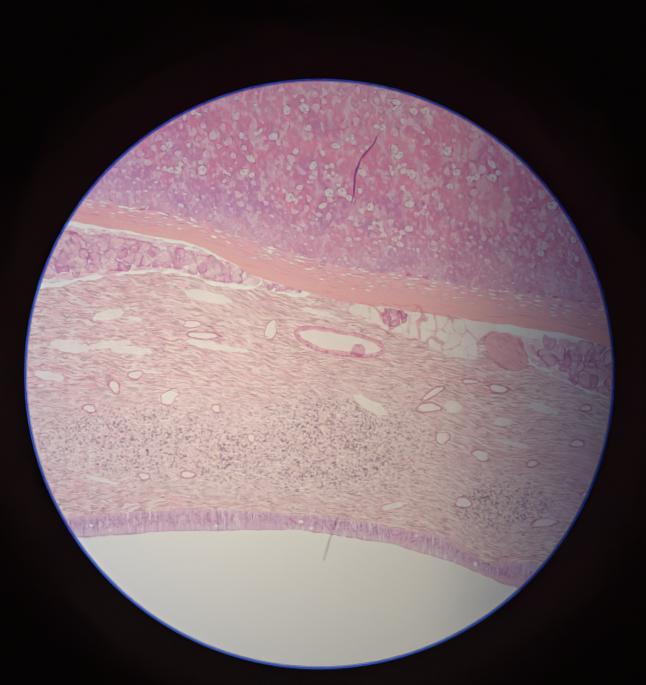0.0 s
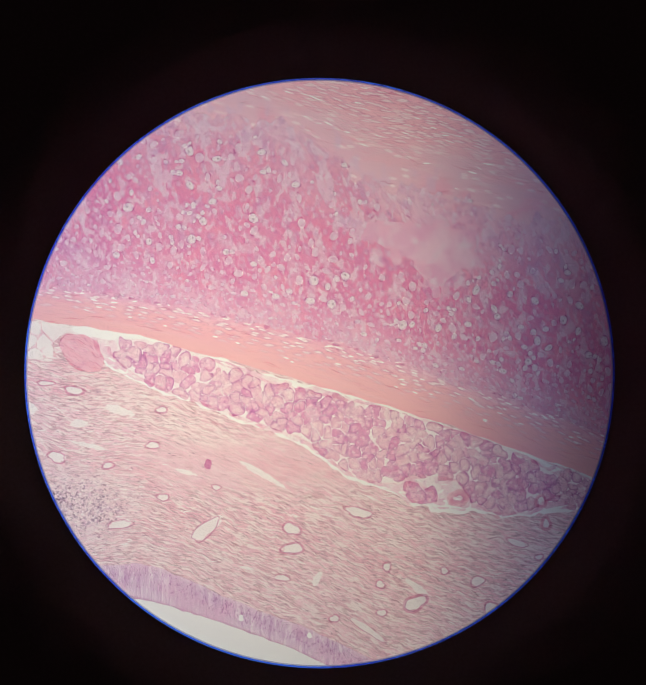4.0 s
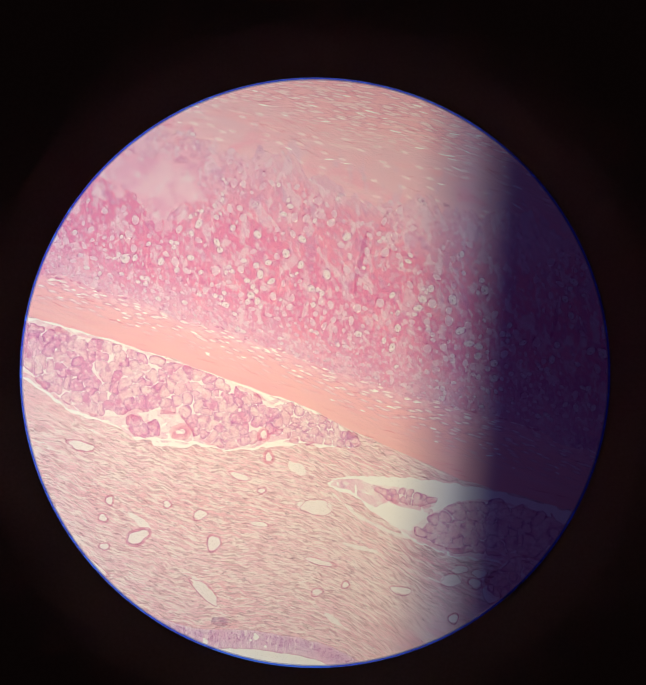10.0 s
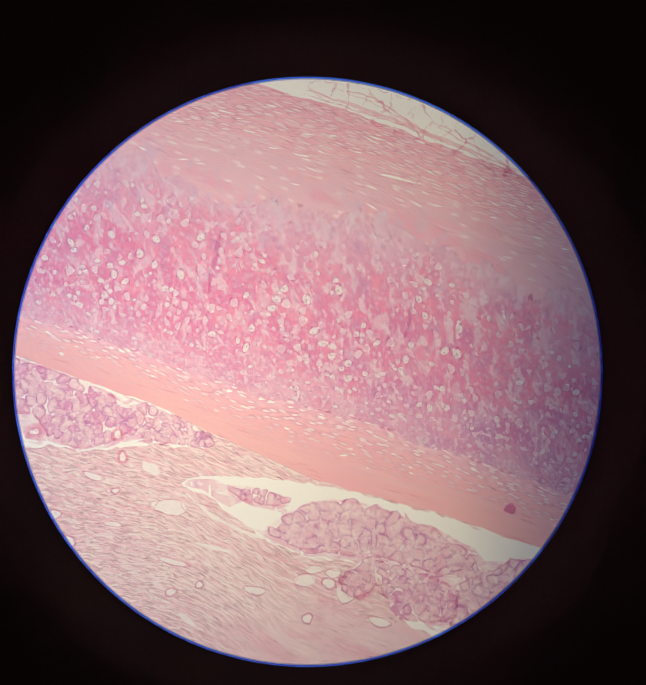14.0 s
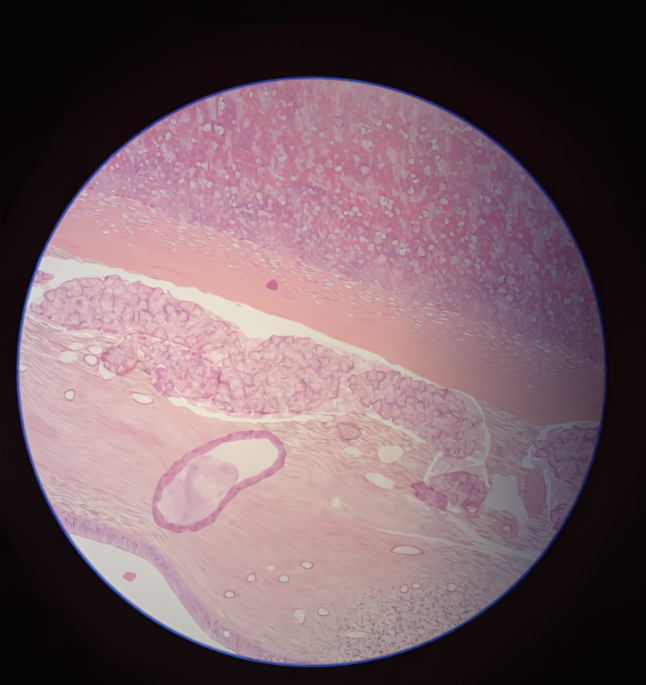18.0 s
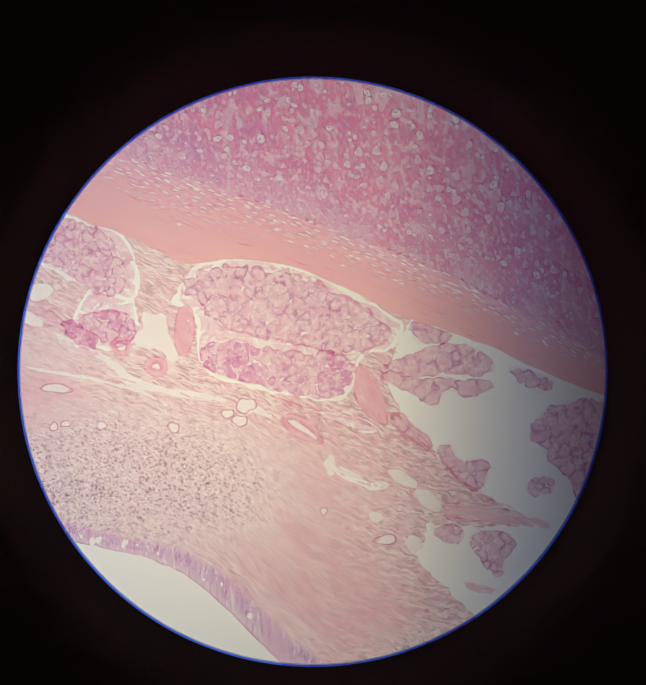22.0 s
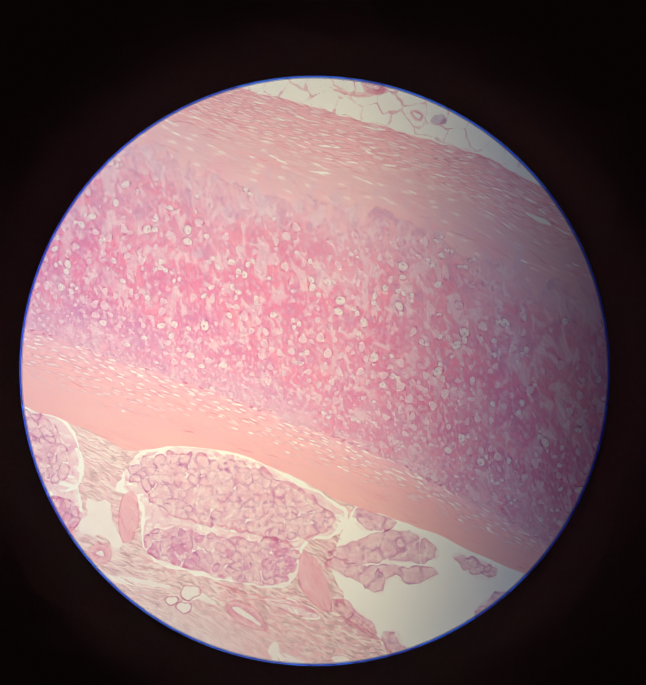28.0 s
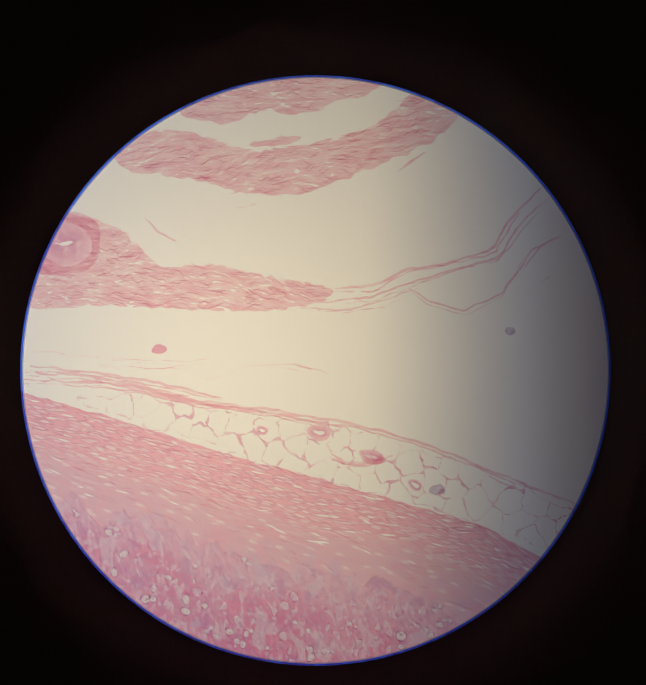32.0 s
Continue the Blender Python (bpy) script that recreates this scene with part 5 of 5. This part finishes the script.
# ---- loose tissue that fills the clefts round the glands ----
for ci, (outline, keep) in enumerate(zip(CLEFTS, (7, 5, 0, 6, 8, 3, 12, 0, 2, 9, 0, 6, 2, 2))):
    if not keep:
        continue
    outline = curved(outline)
    P = np.array(outline)
    f = Field(P[:, 0].min() - 10, P[:, 0].max() + 10, P[:, 1].min() - 10, P[:, 1].max() + 10, 3.0)
    f.F = np.minimum(poly_sdf(f.X, f.Y, outline) - keep + 7 * grain(f.X, f.Y, 26, 60 + ci), f.Y - BAND_LOW(f.X) - 3)
    for other in [curved(at(p, *pts), 1) for p, pts, _, _ in GLANDS] + [curved(c) for c in CLEFTS[:ci]]:
        if max(q[0] for q in other) > P[:, 0].min() and min(q[0] for q in other) < P[:, 0].max():
            f.F = np.minimum(f.F, 1 - poly_sdf(f.X, f.Y, other))
    if ci == 5:
        for gap_edge in (at("r", (334, 608), (430, 592), (534, 589), (650, 606), (754, 626), (850, 654), (954, 682), (1034, 718), (1130, 742), (1226, 782), (1348, 818), (1348, 846), (1306, 826), (1242, 818), (1162, 782),
                            (1098, 790), (1058, 790), (1034, 762), (994, 742), (946, 714), (890, 702), (834, 674), (770, 654), (698, 646), (650, 660), (606, 686), (598, 650), (550, 630), (494, 622), (430, 602), (390, 602)),
                         at("r", (342, 614), (414, 630), (446, 654), (470, 666), (502, 658), (550, 670), (586, 678), (602, 694), (582, 710), (550, 722), (502, 706), (470, 690), (438, 658), (390, 634)),
                         at("r", (505, 718), (566, 746), (630, 770), (630, 778), (560, 756))):
            f.carve_poly(gap_edge, 1, 3, 14, 8)
    rs = random.Random(ci)
    for _ in range(int((P[:, 0].max() - P[:, 0].min()) * (P[:, 1].max() - P[:, 1].min()) / 900)):
        x, y = rs.uniform(P[:, 0].min(), P[:, 0].max()), rs.uniform(P[:, 1].min(), P[:, 1].max())
        f.carve(x, y, rs.uniform(5, 18), rs.uniform(1.2, 3.4), float(lam_dir(x, y)) + rs.gauss(0, 35), 1.0, ci)
    tagged(part("interlobular_tissue", section("interlobular_tissue", f, M_TORN, z=0.00016, depth=0.0001, relief=0.00005), slide, "thin pink torn tissue between gland lobules"), kind="stuff")

# ---- fat ----
FATS = [(at("a", (800, 706), (830, 696), (930, 702), (1060, 738), (1100, 745), (1085, 780), (1095, 822), (1060, 822), (1010, 800), (940, 772), (880, 752)), 28),
        (at("n", (180, 915), (300, 905), (480, 942), (650, 955), (800, 990), (950, 1028), (1100, 1085), (1320, 1170), (1300, 1280), (1100, 1195), (850, 1125), (700, 1085), (560, 1045), (400, 988), (300, 955)), 50),
        (at("e", (690, 192), (800, 195), (1000, 235), (1250, 400), (1220, 420), (1050, 350), (900, 295), (800, 255)), 48),
        (at("b", (820, 190), (900, 180), (1010, 200), (1000, 225), (930, 220)), 40),
        (at("j", (1180, 890), (1230, 880), (1290, 960), (1220, 950)), 60)]
for fi, (outline, size) in enumerate(FATS[:4]):
    fat = tagged(new("fat_tissue"), "white fat cells with thin pink membranes")
    fat.parent = slide
    for f, F in packed(outline, size, 300 + fi, 0.0):
        f.F = np.minimum(F + 0.5, (2.4 if fi == 0 else 2.0) + 1.2 * grain(f.X, f.Y, 14, fi) - F)
        if (f.F > 0).sum() > 8:
            part("fat_cell", section("fat_cell", f, M_FAT, z=0.00022), fat)


for p, x, y, a, b, g, w in (("n", 730, 990, 14, 8, 12, 10), ("n", 850, 1045, 20, 5, 10, 9), ("n", 950, 1110, 10, 7, 30, 5), ("n", 600, 985, 8, 5, 0, 5)):
    (cx, cy), = at(p, (x, y))
    ob = part("artery", ring_mesh("artery", a, b, w, M_ARTERY, int(x)), slide, "small thick-walled rose artery in the fat")
    ob.matrix_basis = Matrix.LocRotScale((cx * S, -cy * S, 0.00028), Euler((0, 0, -math.radians(g))), (1, 1, 1))


# ---- nerves, wedges and loose strands ----
def patch(name, outline, material, label, wob=4.0, size=18, seed=0, slit=0.0, res=2.5, ang=0.0, parent=None, holes=()):
    outline = curved(outline)
    P = np.array(outline)
    f = Field(P[:, 0].min() - 16, P[:, 0].max() + 16, P[:, 1].min() - 16, P[:, 1].max() + 16, res)
    f.F = poly_sdf(f.X, f.Y, outline) + wob * grain(f.X, f.Y, size, seed)
    rs = random.Random(seed)
    x0, y0, x1, y1 = *P.min(0), *P.max(0)
    for _ in range(int(slit * (x1 - x0) * (y1 - y0) / 1000)):
        x, y = rs.uniform(x0, x1), rs.uniform(y0, y1)
        f.carve(x, y, rs.uniform(4, 14), rs.uniform(0.8, 1.7), ang + 24 * float(grain(np.array([x]), np.array([y]), 60, seed)[0]) + rs.gauss(0, 10))
    for hole in holes:
        f.carve(*hole)
    c, s = math.cos(math.radians(ang)), math.sin(math.radians(ang))
    me = section(name, f, material, z=0.00024, relief=0.0001, along=lambda x, y: (x * c + y * s, -x * s + y * c + 5 * grain(x, y, 40, seed)))
    ob = part(name, me, parent or slide, label)
    rows = []
    for _ in range(int(slit * (x1 - x0) * (y1 - y0) / 160)):
        x, y = rs.uniform(x0, x1), rs.uniform(y0, y1)
        if on(f, x, y):
            rows.append((x, y, rs.uniform(12, 44), rs.uniform(0.5, 1.2), ang + 24 * float(grain(np.array([x]), np.array([y]), 60, seed)[0]) + rs.gauss(0, 8), rs.uniform(1, 4)))
    if rows:
        tagged(part("fibre", threads("fibre", rows, M_FIBRE_PINK), ob), kind="stuff")
    return ob


patch("nerve", NERVES[0], M_NERVE, "round pink nerve with wavy fibres", 4, 18, 1, 0.8, 3.5, 35)
patch("nerve", NERVES[1], M_NERVE, "small rose nerve", 3, 14, 2, 0.4, 3.5, 70)
patch("fibrous_wedge", WEDGE, M_NERVE, "salmon pink fibrous wedge", 3, 16, 3, 0.3, 3.5, 60)
patch("fibrous_strand", STRAND, M_STRAND, "loose pink strand", 5, 16, 4, 1.2, 3.5, 14)
patch("fibrous_strand", at("j", (1040, 1085), (1070, 1090), (1110, 1100), (1100, 1115), (1050, 1105)), M_STRAND, "loose pink strand", 6, 12, 5, 1.2, 3.5, 14)

mass = patch("artery_coat", at("n", (30, 560), (110, 500), (190, 488), (270, 520), (330, 575), (360, 615), (480, 602), (560, 620), (640, 640), (760, 655), (760, 690), (640, 712), (520, 712), (250, 697), (100, 707), (30, 705)),
             M_STRAND, "pink coat of loose tissue round an artery", 6, 14, 6, 2.2, 2.5, 4, holes=[at("n", (148, 558))[0] + (66, 50, 0, 6, 3)])
(cx, cy), = at("n", (148, 558))
ob = part("artery", ring_mesh("artery", 32, 15, 48, M_ARTERY, 5, 40), mass, "large artery with a thick rose wall")
ob.matrix_basis = Matrix.LocRotScale((cx * S, -cy * S, 0.0003), Euler((0, 0, 0)), (1, 1, 1))
patch("fibrous_sheet", at("n", (260, 350), (330, 308), (420, 290), (480, 320), (560, 350), (700, 335), (850, 292), (930, 230), (950, 212), (1065, 262), (1000, 320), (880, 372), (760, 420), (650, 455), (520, 432), (400, 402), (330, 400), (275, 385)),
      M_STRAND, "wide torn sheet of pink fibres", 8, 26, 7, 2.2, 2.5, -8)
patch("fibrous_sheet", at("n", (390, 262), (500, 160), (900, 150), (870, 212), (740, 240), (690, 268), (600, 246), (530, 285), (450, 275)), M_STRAND, "torn sheet of pink fibres", 8, 26, 8, 2.2, 2.5, -4)
patch("fibrous_sheet", at("n", (560, 330), (620, 318), (700, 308), (690, 322), (600, 340)), M_STRAND, "torn sheet of pink fibres", 4, 16, 9, 1, 3.5, -4)

STRANDS = [("n", [(70, 838), (150, 846), (260, 860), (350, 884)], 5), ("n", [(60, 852), (190, 858), (300, 880), (430, 908)], 5), ("n", [(240, 862), (330, 868), (420, 890), (520, 915)], 5), ("n", [(310, 880), (380, 902), (470, 925), (570, 935)], 4),
           ("n", [(740, 662), (850, 655), (930, 618), (1050, 598), (1130, 568), (1165, 505), (1250, 420)], 5), ("n", [(740, 690), (850, 680), (930, 650), (1050, 615), (1140, 590), (1185, 520), (1260, 450)], 4),
           ("n", [(640, 705), (800, 708), (880, 690), (960, 655)], 3), ("n", [(930, 655), (985, 690), (1060, 712), (1150, 670), (1220, 570), (1285, 538)], 3),
           ("n", [(30, 868), (250, 878), (400, 912), (600, 936), (800, 968), (950, 1008), (1100, 1068), (1320, 1155)], 5), ("n", [(180, 872), (320, 885), (450, 922), (620, 946), (780, 978)], 5),
           ("n", [(550, 838), (650, 833), (700, 842), (748, 852)], 2.5), ("n", [(900, 788), (930, 762), (1010, 745)], 2), ("n", [(330, 500), (360, 530), (410, 556)], 5), ("n", [(415, 540), (465, 555)], 3.5),
           ("n", [(40, 800), (200, 815), (400, 828), (500, 820)], 1.6), ("n", [(200, 835), (380, 845), (430, 835), (500, 806)], 1.6), ("n", [(420, 850), (480, 870), (560, 845)], 1.5), ("n", [(1180, 640), (1240, 560), (1290, 530)], 3),
           ("n", [(910, 395), (940, 370), (975, 350)], 5), ("n", [(520, 480), (590, 468)], 3), ("n", [(330, 438), (360, 450)], 2.5), ("n", [(580, 500), (610, 488)], 2), ("n", [(740, 640), (785, 628)], 1.5),
           ("n", [(740, 722), (800, 732)], 1.5), ("n", [(1205, 665), (1260, 630)], 3.5), ("n", [(1215, 715), (1275, 690)], 4), ("n", [(1150, 870), (1165, 850)], 3), ("n", [(1180, 850), (1220, 825)], 2),
           ("n", [(1215, 940), (1245, 936)], 3), ("n", [(1290, 975), (1360, 965)], 2), ("n", [(1180, 1020), (1240, 1018)], 2), ("n", [(1340, 750), (1375, 740)], 2), ("n", [(1300, 770), (1345, 765)], 2),
           ("e", [(700, 205), (800, 235), (930, 285), (1050, 330), (1180, 390)], 5), ("e", [(760, 195), (860, 225), (960, 290), (1010, 320)], 3), ("e", [(1000, 290), (1100, 340), (1200, 400)], 4),
           ("j", [(600, 660), (680, 690), (760, 700), (850, 735)], 4), ("j", [(880, 700), (960, 770), (1030, 850), (1110, 900), (1240, 958)], 3), ("l", [(760, 195), (790, 215), (850, 215), (900, 200)], 7)]
STRANDS = [(p, pts, 0.62 * w) for p, pts, w in STRANDS] + [(p, [(x + 6 * math.sin(i * 2.1 + w), y + 7 + 4 * math.cos(i * 1.7 + w)) for i, (x, y) in enumerate(pts)], 0.34 * w) for p, pts, w in STRANDS if len(pts) > 3]
for si, (p, pts, w) in enumerate(STRANDS):
    line = at(p, *pts)
    P = np.array(line)
    f = Field(P[:, 0].min() - 20, P[:, 0].max() + 20, P[:, 1].min() - 20, P[:, 1].max() + 20, 2.5)
    n = len(line)
    wx, wy = f.X + 5 * grain(f.X, f.Y, 30, si), f.Y + 4 * grain(f.X, f.Y, 24, si + 40)
    f.F = line_sdf(wx, wy, line, [w * (0.35 if i in (0, n - 1) else 1.0) for i in range(n)]) + 0.35 * w * grain(f.X, f.Y, 14, si + 9)
    part("fibrous_strand", section("fibrous_strand", f, M_STRAND, z=0.00026), slide, "thin loose pink strand" if w < 2.4 else "loose pink strand")

# ---- folds, spots and dust ----
for p, pts, ws in (("a", [(868, 300), (855, 330), (825, 365), (812, 400), (810, 440), (803, 472)], (0.6, 1.8, 2.4, 2.4, 2, 0.6)), ("d", [(676, 530), (668, 570), (655, 620), (650, 670)], (2, 6, 5, 2)), ("e", [(940, 690), (935, 730), (925, 770)], (2, 5, 2))):
    line = at(p, *pts)
    P = np.array(line)
    f = Field(P[:, 0].min() - 14, P[:, 0].max() + 14, P[:, 1].min() - 14, P[:, 1].max() + 14, 2.0)
    f.F = line_sdf(f.X, f.Y, line, ws) + 0.8 * grain(f.X, f.Y, 12, 3)
    part("tissue_fold", section("tissue_fold", f, M_FOLD if p == "a" else M_FOLD_PALE, z=0.0004), slide, "dark purple fold line in the cartilage")

line = at("a", (776, 1175), (766, 1200), (757, 1225), (747, 1258), (741, 1280))
P = np.array(line)
f = Field(P[:, 0].min() - 14, P[:, 0].max() + 14, P[:, 1].min() - 14, P[:, 1].max() + 14, 2.0)
f.F = line_sdf(f.X, f.Y, line, (1.5, 3.5, 2.5, 3.5, 2.5)) + 0.9 * grain(f.X, f.Y, 14, 8)
part("hair", section("hair", f, M_HAIR, z=0.0006), slide, "faint grey hair lying on the lining")

SPOTS = [("f", 1128, 680, 14, 11, M_SPOT, "dark plum spot"), ("b", 471, 1062, 8, 12, M_SPOT, "dark plum spot"), ("f", 197, 1167, 14, 10, M_DEBRIS, "small red brown debris flake"), ("f", 800, 1346, 14, 10, M_DEBRIS, "small red brown debris flake"),
         ("n", 362, 800, 16, 11, M_DEBRIS, "small round pink flake"), ("c", 600, 1422, 20, 12, M_GREY, "grey dust speck"), ("n", 1168, 757, 14, 8, M_GREY, "grey dust speck"), ("n", 1000, 1120, 20, 12, M_GREY, "grey dust speck")]
for i, (p, x, y, a, b, m, label) in enumerate(SPOTS):
    (cx, cy), = at(p, (x, y))
    f = Field(cx - a - 12, cx + a + 12, cy - b - 12, cy + b + 12, 2.0)
    f.F = (1 - np.hypot((f.X - cx) / a, (f.Y - cy) / b)) * min(a, b) + 4 * grain(f.X, f.Y, 9, i)
    part("spot" if m is M_SPOT else "flake", section("flake", f, m, z=0.00045), slide, label)


# ---- the microscope round the slide ----
def turned(name, profile, material, n=128):
    """A body of revolution from radius and height."""
    co, tris = [], []
    for r, z in profile:
        co += [(r * math.cos(2 * math.pi * i / n), r * math.sin(2 * math.pi * i / n), z) for i in range(n)]
    for k in range(len(profile) - 1):
        for i in range(n):
            p, q = k * n + i, k * n + (i + 1) % n
            tris += [(p, q, q + n), (p, q + n, p + n)]
    return mesh_from(name, co, tris, material)


EDGE = 0.006
RIM = RAD * S * (DIST - EDGE) / DIST
eyepiece = tagged(new("eyepiece"), "matt black microscope eyepiece with a round field stop", "eyepiece")
part("field_stop", turned("field_stop", [(RIM, EDGE - 0.002), (RIM + 0.0006, EDGE - 0.0018), (RIM + 0.006, EDGE + 0.0030), (RIM + 0.016, EDGE + 0.0095), (RIM + 0.032, EDGE + 0.0145), (RIM + 0.06, EDGE + 0.018), (RIM + 0.12, EDGE + 0.021), (RIM + 0.16, EDGE + 0.026), (RIM + 0.165, EDGE + 0.02), (RIM + 0.10, EDGE + 0.01), (RIM + 0.04, EDGE - 0.002), (RIM, EDGE - 0.002)], M_BLACK, 256), eyepiece)
# Two added rings carry the colour fringe round the field's edge.
part("rim_bevel", turned("rim_bevel", [(RIM + 0.0004, EDGE - 0.0022), (RIM - 0.0002, EDGE - 0.0022), (RIM - 0.0005, EDGE - 0.0024)], M_RIM, 256), eyepiece, "thin blue glowing rim of the field stop")
part("rim_bevel", turned("rim_bevel", [(RIM - 0.0005, EDGE - 0.0024), (RIM - 0.00085, EDGE - 0.0026)], M_RIM_IN, 256), eyepiece, "pale blue inner edge of the rim")

STAGE_Z = -0.0011
stage = tagged(new("stage", turned("stage", [(0.155, STAGE_Z - 0.008), (0.155, STAGE_Z - 0.0005), (0.156, STAGE_Z), (0.95, STAGE_Z), (0.95, STAGE_Z - 0.008), (0.155, STAGE_Z - 0.008)], M_METAL, 96)),
               "dark metal microscope stage under the slide", "microscope stage")
m, n, l = mat("ground_glass")
o, t = n.new("ShaderNodeOutputMaterial"), n.new("ShaderNodeBsdfTranslucent")
t.inputs["Color"].default_value = (0.9, 0.9, 0.88, 1)
l.new(t.outputs[0], o.inputs[0])
glass = tagged(new("ground_glass", turned("ground_glass", [(0.00004, -0.0150), (0.06, -0.0151), (0.12, -0.0153), (0.155, -0.0155), (0.158, -0.0091)], m, 96)), "white ground glass disc over the lamp", "diffuser")
housing = tagged(new("lamp_housing", turned("lamp_housing", [(0.60, -0.009), (0.60, -0.42), (0.001, -0.42), (0.001, -0.43), (0.61, -0.43), (0.61, -0.009)], M_METAL, 64)), "dark lamp housing under the stage", "lamp housing")
# Added unseen leaf: its shade on one side stands in for eyepiece vignetting.
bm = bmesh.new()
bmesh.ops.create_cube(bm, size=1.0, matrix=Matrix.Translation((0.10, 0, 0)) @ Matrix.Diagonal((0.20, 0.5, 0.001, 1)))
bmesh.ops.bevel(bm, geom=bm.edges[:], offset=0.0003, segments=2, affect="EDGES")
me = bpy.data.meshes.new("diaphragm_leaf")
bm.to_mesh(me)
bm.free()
me.materials.append(M_VIGNETTE)
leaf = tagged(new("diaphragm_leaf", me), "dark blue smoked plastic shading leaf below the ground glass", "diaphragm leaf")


def motions():
    walk(slide, [(t, pose(x * S, -y * S, 0)) for t, x, y in SLIDE])
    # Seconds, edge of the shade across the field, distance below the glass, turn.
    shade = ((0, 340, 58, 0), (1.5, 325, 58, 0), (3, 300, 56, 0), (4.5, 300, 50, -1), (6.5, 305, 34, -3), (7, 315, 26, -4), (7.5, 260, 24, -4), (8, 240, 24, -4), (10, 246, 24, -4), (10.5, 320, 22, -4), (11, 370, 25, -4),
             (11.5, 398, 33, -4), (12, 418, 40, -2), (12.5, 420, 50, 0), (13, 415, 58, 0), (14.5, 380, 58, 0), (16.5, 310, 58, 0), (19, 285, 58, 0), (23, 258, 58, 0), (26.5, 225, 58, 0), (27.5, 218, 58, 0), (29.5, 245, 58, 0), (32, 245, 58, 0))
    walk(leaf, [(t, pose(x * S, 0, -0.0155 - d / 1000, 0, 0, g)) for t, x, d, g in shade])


motions()
